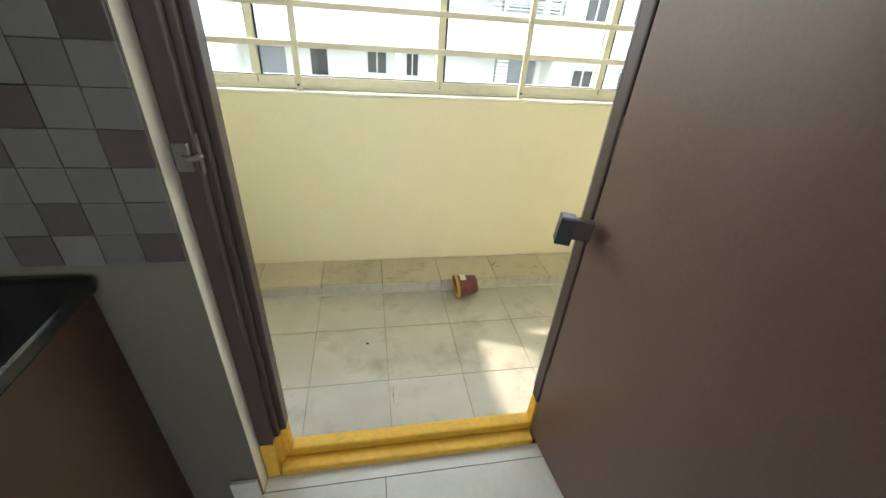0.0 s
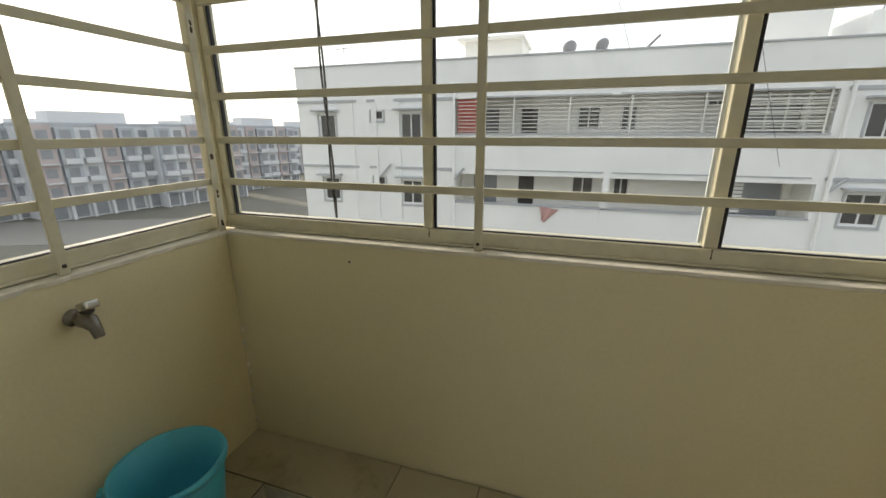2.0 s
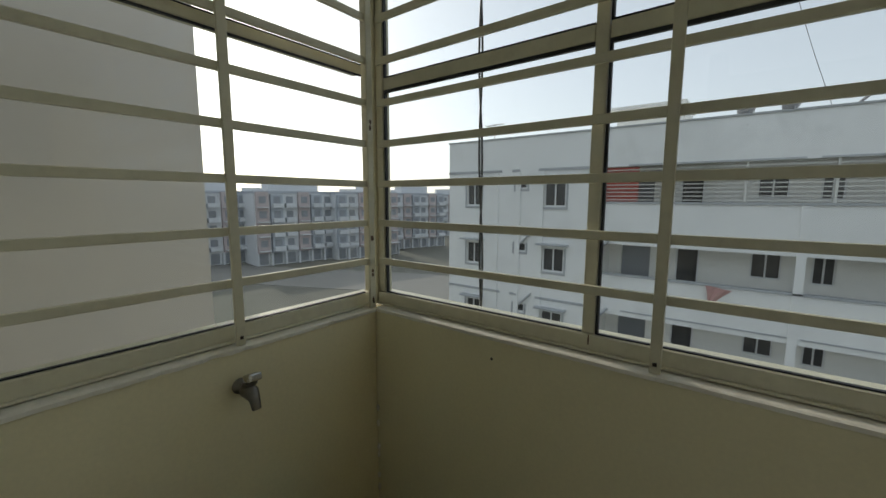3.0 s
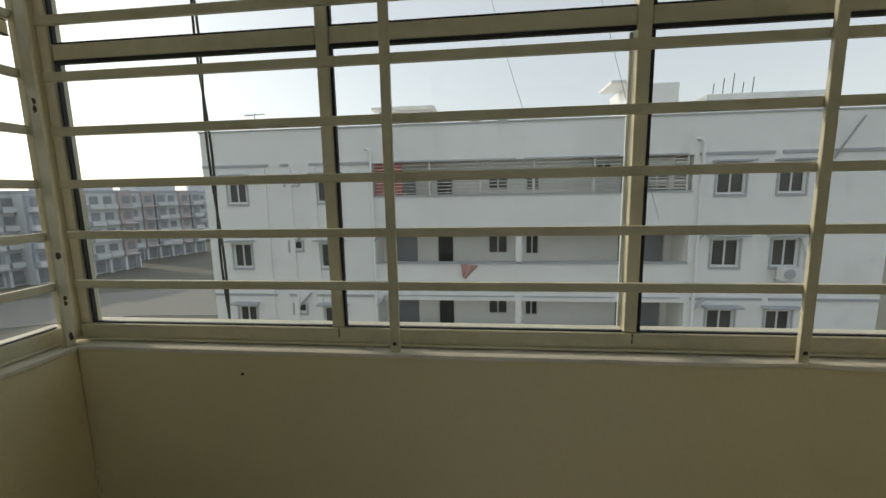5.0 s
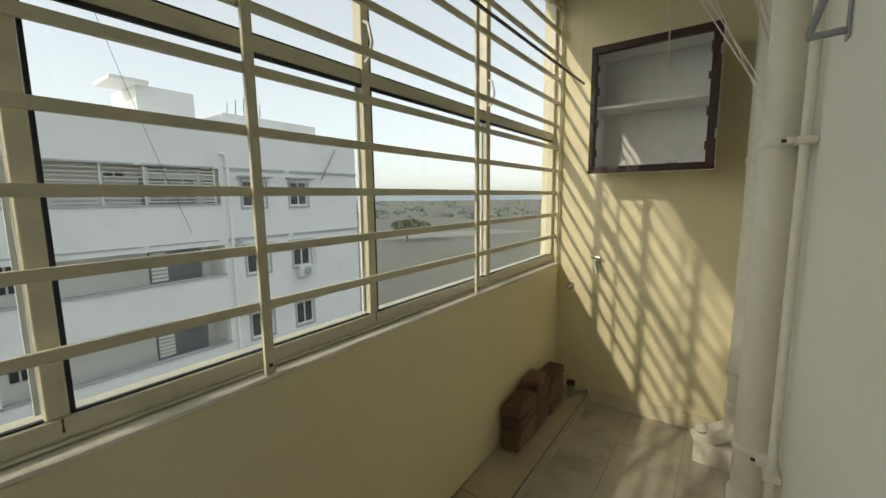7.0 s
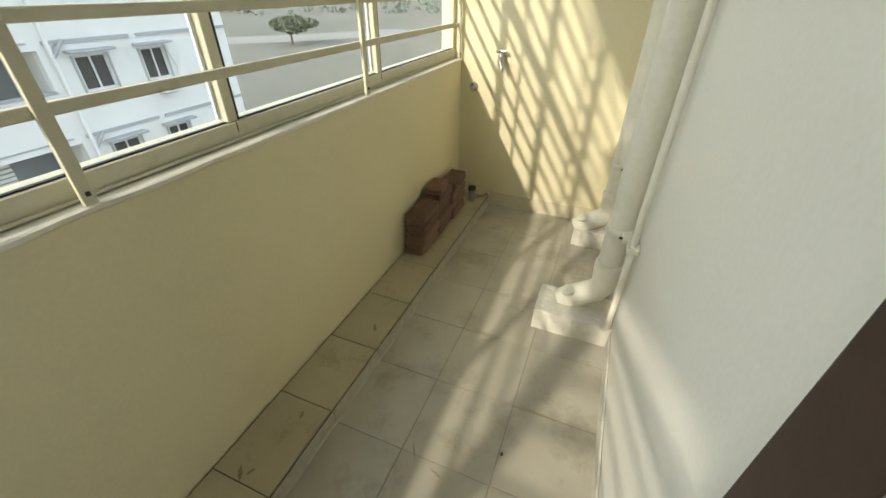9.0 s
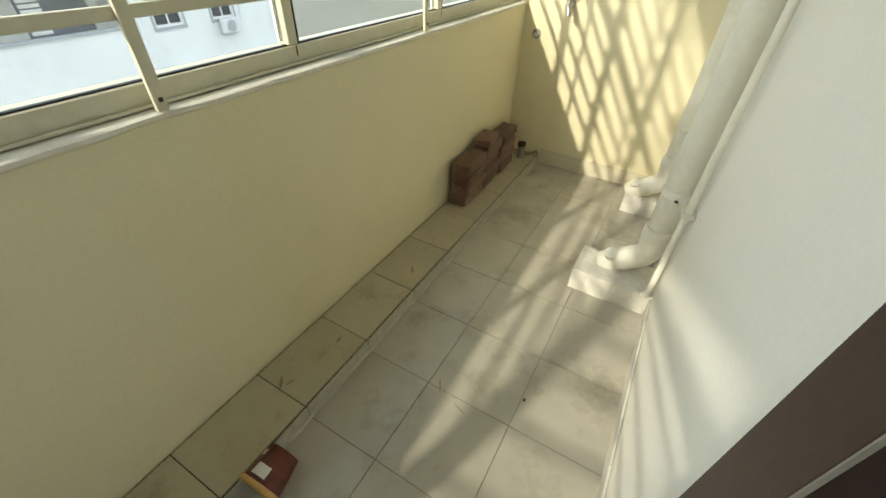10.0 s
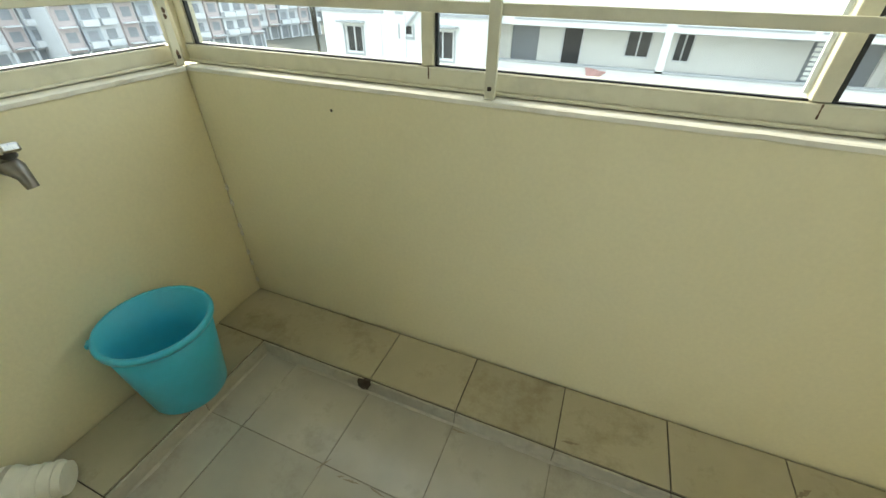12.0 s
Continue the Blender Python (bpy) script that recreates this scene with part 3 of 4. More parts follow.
def soil_pipe(name, x, y, r, pad_x0, pad_x1, pad_y, label):
    p = thing(name, label, "pipe")
    top = [(x, y, ZC - 0.002), (x, y, 0.31)]
    part("pipe", tube(bmesh.new(), top, r, 24), M_PVC, p)
    for z in (0.50, 1.508):
        part("collar", tube(bmesh.new(), [(x, y, z - 0.014), (x, y, z - 0.01), (x, y, z + 0.01), (x, y, z + 0.014)], [r + 0.001, r + 0.005, r + 0.005, r + 0.001], 24), M_PVC, p)
        cl = part("clamp", a_box(x - r - 0.05, x - r * 0.5, YI + 0.001, y - 0.01, z - 0.010, z + 0.010, 0.003), M_PVC, p)
        part("clamp_bolt", tube(bmesh.new(), [(x - r - 0.03, y - 0.012, z), (x - r - 0.03, y + 0.002, z)], 0.005, 8), M_BOLT, cl, "rusty bolt")
    bend = [(x, y, 0.335), (x, y, 0.25)] + arc((x, y + 0.09, 0.25), (0, -1, 0), (0, 0, -1), 0.09, 0.15, 0.95, 6)
    end = Vector(bend[-1])
    way = Vector((-0.05, 0.83, -0.55)).normalized()
    bend += [end + way * 0.05]
    part("bend", tube(bmesh.new(), bend, [r + 0.006] * 2 + [r + 0.002] * (len(bend) - 2), 24), M_PVC, p)
    q = bend[-1] + way * 0.001
    part("bell", tube(bmesh.new(), [(x, y, 0.285), (x, y, 0.29), (x, y, 0.335), (x, y, 0.342)], [r + 0.004, r + 0.009, r + 0.009, r + 0.003], 24), M_PVC, p)
    part("tee", tube(bmesh.new(), [q - way * 0.02, q, q + way * 0.06, q + way * 0.10], [r + 0.002, r + 0.004, r + 0.004, r * 0.95], 24), M_PVC, p)
    c = q + way * 0.05
    cap = part("cleanout", tube(bmesh.new(), [c, c + Vector((-0.020, 0.012, 0.042)), c + Vector((-0.0202, 0.0122, 0.0424)), c + Vector((-0.025, 0.015, 0.053))], [r * 0.5, r * 0.5, r * 0.6, r * 0.58], 20), M_PVC, p, "capped clean-out")
    return p


soil_pipe("soil_pipe", 2.095, -1.02, 0.048, 1.96, 2.15, -0.765, "cream painted soil pipe clamped to the wall")
soil_pipe("soil_pipe", 2.80, -1.005, 0.048, 2.72, 2.9, -0.83, "cream painted soil pipe in the far corner")
for x0, x1, y1, h in ((1.965, 2.16, -0.765, 0.10), (2.74, 2.96, -0.84, 0.10)):
    bm = bmesh.new()
    bmesh.ops.create_grid(bm, x_segments=12, y_segments=14, size=0.5)
    rnd = random.Random(int(x0 * 100))
    for v in bm.verts:
        edge = abs(v.co.x) > 0.49 or abs(v.co.y) > 0.49
        v.co = Vector((x0 + (v.co.x + 0.5) * (x1 - x0), YI + 0.001 + (v.co.y + 0.5) * (y1 - YI), h + (0 if edge else rnd.uniform(-0.001, 0.0015) + 0.012 * (0.5 - abs(v.co.y)))))
        if edge:
            v.co.x += rnd.uniform(-0.003, 0.003)
            v.co.y += rnd.uniform(-0.003, 0.003) if v.co.y > -1.0 else 0
    r = bmesh.ops.extrude_edge_only(bm, edges=[e for e in bm.edges if e.is_boundary])
    for v in r["geom"]:
        if isinstance(v, bmesh.types.BMVert):
            v.co.z = 0.001
            v.co.x += -0.006 if v.co.x < (x0 + x1) / 2 else 0.006
    solid("pipe_plinth", bm, M_CEMENT, "rough white cement plinth round the foot of the pipe", "plinth", group="pipe plinths")
thin = thing("water_pipe", "thin cream painted water pipe on the wall", "pipe")
part("pipe", tube(bmesh.new(), [(1.955, -1.065, ZC - 0.002), (1.955, -1.065, 0.12), (1.955, -1.05, 0.10)], 0.013, 14), M_PVC, thin)
for z in (0.5, 1.5, 2.3):
    part("clip", a_box(1.93, 1.98, YI + 0.001, -1.045, z - 0.01, z + 0.01, 0.003), M_PVC, thin)
outlet = thing("drain_outlet", "white plastic drain pipe end lying on the side ledge", "drain")
part("pipe", tube(bmesh.new(), [(-0.915, -0.905, 0.115), (-0.885, -0.868, 0.112)], [0.056, 0.056], 24), M_PVC, outlet)
part("socket", tube(bmesh.new(), [(-0.884, -0.867, 0.112), (-0.868, -0.853, 0.108), (-0.818, -0.812, 0.1), (-0.800, -0.797, 0.098)], [0.054, 0.045, 0.043, 0.04], 24), M_PVC, outlet)
for k in range(3):
    a = Vector((-0.862 + 0.021 * k, -0.848 + 0.0172 * k, 0.107 - 0.003 * k))
    part("rib", tube(bmesh.new(), [a, a + Vector((0.006, 0.005, -0.001))], 0.0465, 24), M_PVC, outlet)

# bricks stacked on the ledge
brick_mesh = []
for k in range(4):
    rnd = random.Random(40 + k)
    bm = a_box(-0.108, 0.108, -0.05, 0.05, -0.0285, 0.0285, 0.009)
    bmesh.ops.subdivide_edges(bm, edges=bm.edges[:], cuts=1)
    for v in bm.verts:
        v.co += Vector((rnd.uniform(-1, 1), rnd.uniform(-1, 1), rnd.uniform(-1, 1))) * 0.0035
    brick_mesh.append(mesh_of("brick", bm, M_BRICK))
rnd = random.Random(9)
STACK = [(2.30, c, 0.0) for c in range(4)] + [(2.525, c, 0.0) for c in range(4)] + [(2.745, c, 0.0) for c in range(4)]
for x, c, a in STACK:
    ob = new("brick", brick_mesh[(c + int(x * 10)) % 4])
    ob.matrix_world = pose(x + rnd.uniform(-0.006, 0.006), -0.066 + rnd.uniform(-0.012, 0.008), LEDGE + 0.032 + 0.061 * c, 0, 0, rnd.uniform(-2.5, 2.5))
    tagged(ob, "worn dark red brick stacked against the parapet", "brick", "stack of bricks")
for x, y, z, ry, rz in ((2.52, -0.068, 0.3215, 3, 9),):
    ob = new("brick", brick_mesh[1])
    ob.matrix_world = pose(x, y, z, 0, ry, rz) @ Matrix.Diagonal((0.86, 0.95, 0.55, 1))
    tagged(ob, "broken thin brick lying tilted on top of the stack", "brick", "stack of bricks")
stub = thing("drain_pipe_stub", "grey plastic pipe stub with a dark mouth on the ledge", "pipe")
part("pipe", tube(bmesh.new(), [(2.945, -0.14, LEDGE), (2.945, -0.14, 0.15)], 0.022, 16), M_GREYPIPE, stub)
part("mouth", tube(bmesh.new(), [(2.945, -0.14, 0.135), (2.945, -0.14, 0.156)], 0.026, 16), M_BOLT, stub, "dark socket")
part("hose", tube(bmesh.new(), [(2.955, -0.15, LEDGE + 0.012), (3.01, -0.19, LEDGE + 0.01), (3.05, -0.215, LEDGE + 0.02), (3.055, -0.225, LEDGE - 0.03)], 0.006, 8), M_GREYPIPE, stub)

# bucket
bucket = thing("bucket", "turquoise plastic bucket standing on the side ledge", "bucket", at=(-0.787, -0.465, LEDGE + 0.001))
bucket.scale = (1.06, 1.06, 1.06)
H = 0.275
part("body", lathe(bmesh.new(), [(0.0, 0.002), (0.098, 0.002), (0.101, 0.006), (0.118, H * 0.55), (0.131, H), (0.127, H), (0.114, H * 0.55), (0.096, 0.010), (0.0, 0.010)], 40), M_BUCKET, bucket)
part("rim", lathe(bmesh.new(), [(0.1275, H - 0.012), (0.139, H - 0.014), (0.141, H - 0.004), (0.137, H + 0.006), (0.128, H + 0.003), (0.1275, H - 0.012)], 40), M_BUCKET, bucket)
for a in (-2.35,):
    part("lug", a_box(-0.012, 0.012, -0.013, 0.013, -0.014, 0.0, 0.003, pose(0.147 * math.cos(a), 0.147 * math.sin(a), H - 0.018, 0, 0, math.degrees(a))), M_BUCKET, bucket)
part("foot_ring", lathe(bmesh.new(), [(0.03, 0.0105), (0.05, 0.013), (0.07, 0.0105)], 30), M_BUCKET, bucket)

# pot lying on its side
pot = thing("plant_pot", "small maroon pot with an ochre rim lying on its side", "pot", at=(0.69, -0.293, 0.061))
pot.rotation_euler = (0, radians(84), radians(3))
pot.scale = (1.0, 1.0, 0.84)
part("body", lathe(bmesh.new(), [(0.058, 0.012), (0.044, 0.128), (0.0, 0.13), (0.0, 0.124), (0.041, 0.122), (0.054, 0.012)], 28), M_POT, pot)
part("rim", lathe(bmesh.new(), [(0.0545, 0.0), (0.062, 0.0), (0.063, 0.016), (0.0585, 0.018), (0.0535, 0.016), (0.0545, 0.0)], 28), M_GOLD, pot, "ochre rolled rim")


def curved_label(a0, a1, z0, z1):
    bm = bmesh.new()
    n = 6
    rows = []
    for i in range(n + 1):
        a = a0 + (a1 - a0) * i / n
        rows.append([bm.verts.new(((0.0600 - 0.12 * (z - 0.012) + o) * math.cos(a), (0.0600 - 0.12 * (z - 0.012) + o) * math.sin(a), z)) for z, o in ((z0, 0), (z1, 0), (z1, 0.0006), (z0, 0.0006))])
    for s, t in zip(rows, rows[1:]):
        for k in range(4):
            bm.faces.new((s[k], s[(k + 1) % 4], t[(k + 1) % 4], t[k]))
    bm.faces.new(rows[0]); bm.faces.new(rows[-1][::-1])
    return bm


part("label", curved_label(2.75, 3.55, 0.03, 0.065), M_LABEL, pot, "torn white paper label")
part("label", curved_label(2.2, 2.6, 0.085, 0.105), M_LABEL, pot, "white paper scrap")

# crumbs of plaster and old nail holes
rnd = random.Random(77)
for x, z in ((-0.435, 0.845),):
    solid("nail_hole", lathe(bmesh.new(), [(0, 0.0), (0.0045, 0.0), (0.003, 0.002), (0, 0.002)], 8, pose(x, -0.0002, z, 90, 0, 0)), M_BOLT, "small dark nail hole in the parapet wall", "nail hole", "nail holes")
for z in (0.10, 0.19, 0.24, 0.33, 0.36, 0.46, 0.52):
    b = bmesh.new()
    bmesh.ops.create_icosphere(b, subdivisions=2, radius=1.0)
    for v in b.verts:
        v.co = Vector((v.co.x * 0.006, v.co.y * 0.006, v.co.z * rnd.uniform(0.010, 0.016))) * (1 + 0.5 * noise.noise(v.co * 3 + Vector((z * 50, 0, 0))))
        v.co += Vector((XL + 0.003, -0.003, z))
    solid("plaster_crumb", b, M_SILL, "rough plaster crumb in the wall corner", "plaster", "plaster crumbs")

# crumbs on the floor tiles
rnd = random.Random(31)
for x, y in ((0.251, -0.586), (1.339, -0.80)):
    b = bmesh.new()
    bmesh.ops.create_icosphere(b, subdivisions=2, radius=0.006)
    for v in b.verts:
        v.co = Vector((v.co.x * rnd.uniform(0.9, 1.3), v.co.y * 0.8, v.co.z * 0.5))
        v.co += Vector((x, y, 0.0035))
    solid("crumb", b, M_BOLT, "small dark crumb of dirt on the floor tiles", "dirt", "floor crumbs")
# scuffs and smears of dirt in the joints and on the tiles


def smear(x, y, z, length, turn, width, seed):
    b = bmesh.new()
    rows = []
    n = 9
    for i in range(n + 1):
        u = (i / n - 0.5) * length
        q = Vector((i * 0.9, seed * 3.7, 0.0))
        w = width * max(0.12, math.sin(math.pi * (i + 0.3) / (n + 0.6)) * (1 + 0.8 * noise.noise(q)))
        c = width * 0.9 * noise.noise(q + Vector((0, 0, 4)))
        rows.append([b.verts.new((u, c + a, h)) for a, h in ((-w, 0), (w, 0), (w * 0.5, 0.0007), (-w * 0.5, 0.0007))])
    for p, q in zip(rows, rows[1:]):
        for k in range(4):
            b.faces.new((p[k], p[(k + 1) % 4], q[(k + 1) % 4], q[k]))
    bmesh.ops.transform(b, matrix=pose(x, y, z, 0, 0, turn), verts=b.verts)
    solid("dirt_smear", b, M_DIRT, "thin brown smear of dirt on the tiles", "dirt", "dirt smears")


for k, (x, y, length, turn) in enumerate(((-0.02, -0.497, 0.07, 4), (0.155, -0.50, 0.12, -3), (-0.17, -0.50, 0.05, 5), (0.345, -0.86, 0.08, 88), (-0.08, -0.795, 0.06, 2), (-0.27, -0.49, 0.05, 60),
                                          (-0.205, -0.50, 0.02, 20), (-0.09, -0.497, 0.05, -8), (0.05, -0.25, 0.05, 2), (1.20, -0.625, 0.05, 70), (1.24, -0.53, 0.06, 30), (1.84, -0.585, 0.10, 88), (1.535, -0.88, 0.12, 86))):
    smear(x, y, 0.0016, length, turn, 0.0022, k)
for k, (x, y, length, turn, width) in enumerate(((0.95, -0.095, 0.05, 40, 0.006), (0.965, -0.12, 0.03, -20, 0.004), (1.18, -0.137, 0.03, 10, 0.006), (1.635, -0.155, 0.045, 30, 0.006), (0.37, -0.19, 0.05, 8, 0.004))):
    smear(x, y, LEDGE + 0.0006, length, turn, width, 40 + k)
# pull cords tied to the soil pipe
for top, low in (((2.567, -0.477, ZC - 0.001), (2.05, -0.974, 1.64)), ((2.50, -0.50, ZC - 0.001), (2.052, -0.972, 1.67)), ((2.60, -0.60, ZC - 0.001), (2.049, -0.975, 1.61))):
    mid = (Vector(top) + Vector(low)) / 2 + Vector((0, 0, -0.006))
    solid("cord", tube(bmesh.new(), [top, mid, low], 0.0026, 6), M_CORD, "white pull cord tied from the ceiling to the pipe", "cord", "pull cords")
hook = thing("wall_bracket", "grey steel pulley bracket on the pale wall", "bracket")
part("arm", tube(bmesh.new(), [(1.70, YI + 0.002, 1.70), (1.70, -1.022, 1.697)], 0.008, 10), M_DISH, hook)
part("stay", tube(bmesh.new(), [(1.70, -1.026, 1.703), (1.70, -1.045, 1.775), (1.70, YI + 0.004, 1.87)], [0.007, 0.009, 0.012], 10), M_DISH, hook)
part("plate", a_box(1.68, 1.72, YI + 0.0005, YI + 0.004, 1.68, 1.89, 0.001), M_DISH, hook)
# drying rod and cords
rod = thing("drying_rod", "dark steel clothes rod hung from the ceiling", "clothes rod")
part("rod", tube(bmesh.new(), [(0.9, -0.15, 2.02), (2.98, -0.15, 2.02)], 0.007, 10), M_ROD, rod)
for x in (1.0, 2.95):
    part("cord", tube(bmesh.new(), [(x, -0.15, 2.02), (x, -0.15, ZC - 0.001)], 0.0018, 6), M_CORD, rod, "thin white cord")
for pts in ([(2.75, -0.62, 1.9), (2.75, -0.615, ZC - 0.001)], [(2.2, -0.72, ZC - 0.001), (2.25, -0.98, 1.85)], [(2.2, -0.74, ZC - 0.001), (2.28, -0.99, 1.88)], [(2.35, -0.72, ZC - 0.001), (2.30, -0.985, 1.86)]):
    solid("cord", tube(bmesh.new(), pts, 0.0028, 6), M_CORD, "thin white cord hanging from the ceiling", "cord", "hanging cords")

# two-core cable hanging outside the window, twisted and slack
cable = thing("hanging_cable", "grey-black twisted cable hanging down outside the window", "cable")
for k in range(2):
    pts = []
    for i in range(150):
        z = 5.0 - i * 0.06
        a = 9.0 * z + math.pi * k
        w = 0.0055 + 0.004 * noise.noise(Vector((z * 1.1, 5.0, 0.0)))
        pts.append((-0.605 + 0.007 * math.sin(z * 2.3) + w * math.cos(a), 0.20 + 0.006 * math.cos(z * 1.7) + w * math.sin(a), z))
    part("strand", tube(bmesh.new(), pts, 0.0038, 6), M_CABLE, cable)

# ---- outside: ground, the building opposite, far blocks, fields ----
GZ = -11.6
bm = bmesh.new()
bmesh.ops.create_grid(bm, x_segments=40, y_segments=40, size=2500)
for v in bm.verts:
    v.co.z = GZ + (0 if v.co.length < 200 else 1.5 * noise.noise(v.co * 0.002))
solid("ground", bm, M_GROUND, "dry earth and thin green fields to the horizon", "ground", kind="structure")


def strip(name, pts, half, z, mat, label, category):
    bm = bmesh.new()
    rows = []
    for i, p in enumerate(pts):
        p = Vector((*p, z))
        d = (Vector((*pts[min(i + 1, len(pts) - 1)], z)) - Vector((*pts[max(i - 1, 0)], z))).normalized()
        s = Vector((-d.y, d.x, 0)) * half
        rows.append([bm.verts.new(p + s), bm.verts.new(p - s), bm.verts.new(p - s - Vector((0, 0, 0.3))), bm.verts.new(p + s - Vector((0, 0, 0.3)))])
    for s, t in zip(rows, rows[1:]):
        for k in range(4):
            bm.faces.new((s[k], s[(k + 1) % 4], t[(k + 1) % 4], t[k]))
    return solid(name, bm, mat, label, category, kind="structure")


strip("road_field", [(30, 150), (75, 112), (105, 84), (150, 60), (300, 10)], 9, GZ + 0.08, M_ROAD, "pale dusty road across the fields", "road")
strip("road_side", [(-10, 46), (-40, 44), (-75, 28), (-110, 0)], 7, GZ + 0.08, M_ROAD, "dusty grey road between the blocks", "road")

F = 17.0
ST = 3.1
WING_L, WING_R = (-13.2, -4.95), (8.9, 16.6)
bld = thing("apartment_building", "white rendered apartment building with long balconies opposite", "building")


def rect_wall(bm, x0, x1, z0, z1, y0, y1, holes):
    """A wall in the x-z plane from y0 to y1 with rectangular holes (x0, x1, z0, z1)."""
    xs = sorted({x0, x1, *[h[0] for h in holes], *[h[1] for h in holes]})
    zs = sorted({z0, z1, *[h[2] for h in holes], *[h[3] for h in holes]})
    for a, b in zip(xs, xs[1:]):
        run = None
        for c, d in zip(zs, zs[1:]):
            hole = any(h[0] <= (a + b) / 2 <= h[1] and h[2] <= (c + d) / 2 <= h[3] for h in holes)
            if not hole:
                run = (run[0], d) if run else (c, d)
            if hole and run:
                box(bm, a, b, y0, y1, *run)
                run = None
        if run:
            box(bm, a, b, y0, y1, *run)


def far_window(x0, x1, z0, z1, y, leaves=2, hood=True, surround=True):
    w = part("window", a_box(x0, x1, y + 0.10, y + 0.13, z0, z1), M_WINGL, bld)
    n = bmesh.new()
    t = 0.06
    box(n, x0, x1, y + 0.04, y + 0.095, z0, z0 + t)
    box(n, x0, x1, y + 0.04, y + 0.095, z1 - t, z1)
    for i in range(leaves + 1):
        c = x0 + (x1 - x0) * i / leaves
        c = min(max(c, x0 + t / 2), x1 - t / 2)
        box(n, c - t / 2, c + t / 2, y + 0.045, y + 0.09, z0 + t, z1 - t)
    part("window_frame", n, M_WINFR, w)
    if surround:
        s = bmesh.new()
        box(s, x0 - 0.1, x1 + 0.1, y - 0.05, y - 0.001, z0 - 0.13, z0 - 0.02)
        box(s, x0 - 0.1, x0 - 0.02, y - 0.03, y - 0.001, z0 - 0.02, z1 + 0.02)
        box(s, x1 + 0.02, x1 + 0.1, y - 0.03, y - 0.001, z0 - 0.02, z1 + 0.02)
        part("window_surround", s, M_BAND, w)
    if hood:
        part("hood", a_box(x0 - 0.22, x1 + 0.22, y - 0.42, y - 0.001, z1 + 0.12, z1 + 0.2, 0.01), M_BAND, w)
    return w


ROOF = 4.25
wl, wr = bmesh.new(), bmesh.new()
hl, hr = [], []
for k in range(4):
    d = -ST * k
    hl += [(-12.0, -11.1, 0.95 + d, 2.1 + d), (-7.6, -6.55, 0.95 + d, 2.1 + d), (-9.1, -8.5, 1.8 + d, 2.25 + d)]
    hr += [(9.85, 10.95, 1.02 + d, 2.2 + d), (12.25, 13.25, 1.02 + d, 2.2 + d)]
rect_wall(wl, *WING_L, GZ, ROOF, F, F + 0.25, hl)
box(wl, WING_L[0], WING_L[0] + 0.2, F + 0.25, F + 9, GZ, ROOF)
rect_wall(wr, *WING_R, GZ, ROOF, F, F + 0.25, hr)
box(wr, WING_R[1] - 0.2, WING_R[1], F + 0.25, F + 9, GZ, ROOF)
part("wall", wl, M_BLD, bld)
part("wall", wr, M_BLD, bld)
for h in hl:
    far_window(*h, F, leaves=1 if h[1] - h[0] < 0.6 else 2, hood=h[1] - h[0] > 0.6)
for h in hr:
    far_window(*h, F)
X0, X1 = WING_L[1], WING_R[0]
centre = bmesh.new()
box(centre, X0, X1, F, F + 0.2, 2.66, ROOF)
for k in range(4):
    d = -ST * k
    box(centre, X0, X1, F, F + 0.15, -0.62 + d, 1.12 + d)
part("balcony_parapet", centre, M_BLD, bld)
slab = bmesh.new()
for k in range(5):
    d = -ST * k
    box(slab, X0, X1, F + 0.2, F + 1.6, 2.75 + d, 2.9 + d)
box(slab, X0 - 0.01, X0 + 0.01, F + 0.26, F + 1.6, GZ, 2.7)
box(slab, X1 - 0.01, X1 + 0.01, F + 0.26, F + 1.6, GZ, 2.7)
part("balcony_slab", slab, M_BLD_IN, bld)
back = bmesh.new()
hb = []
for k in range(4):
    d = -ST * k
    hb += [(-4.4, -3.2, 0.25 + d, 2.3 + d), (-2.2, -1.35, 0.25 + d, 2.35 + d), (0.35, 1.3, 1.35 + d, 2.35 + d), (2.15, 2.8, 1.3 + d, 2.35 + d), (5.35, 6.1, 2.25 + d, 2.55 + d), (6.5, 8.6, 0.3 + d, 2.3 + d)]
rect_wall(back, X0, X1, GZ, 2.75, F + 1.6, F + 1.8, hb)
part("recess_wall", back, M_BLD_IN, bld)
for h in hb:
    if h[1] - h[0] > 1.1:
        part("doorway", a_box(h[0], h[1], F + 1.75, F + 1.79, h[2], h[3]), M_FARGL, bld)
    else:
        far_window(*h, F + 1.6, leaves=2 if h[1] - h[0] > 0.6 and h[2] % ST != 0.25 else 1, hood=False, surround=False)
cap = bmesh.new()
for k in range(4):
    d = -ST * k
    box(cap, X0, X1, F - 0.06, F + 0.2, 1.121 + d, 1.2 + d)
part("parapet_cap", cap, M_BAND, bld)
for k in range(5):
    d = -ST * k
    for a, b in ((WING_L[0], -9.9), (-9.3, -8.9), (-7.9, WING_L[1] - 0.1), (X1 + 0.2, 12.0), (12.3, WING_R[1])):
        part("string_course", a_box(a, b, F - 0.07, F - 0.001, 2.62 + d, 2.74 + d), M_BAND, bld)
    for a, b in ((X0 + 1.0, 1.55), (1.9, 5.9), (6.1, X1 - 0.2)):
        part("slab_edge", a_box(a, b, F - 0.03, F - 0.001, 2.67 + d, 2.73 + d), M_BAND, bld)
for a in (-10.2, -8.95, -7.75, 1.7):
    part("pilaster", a_box(a - 0.13, a + 0.13, F - 0.06, F - 0.001, GZ, 2.6 if a < 0 else 1.1), M_BLD, bld)
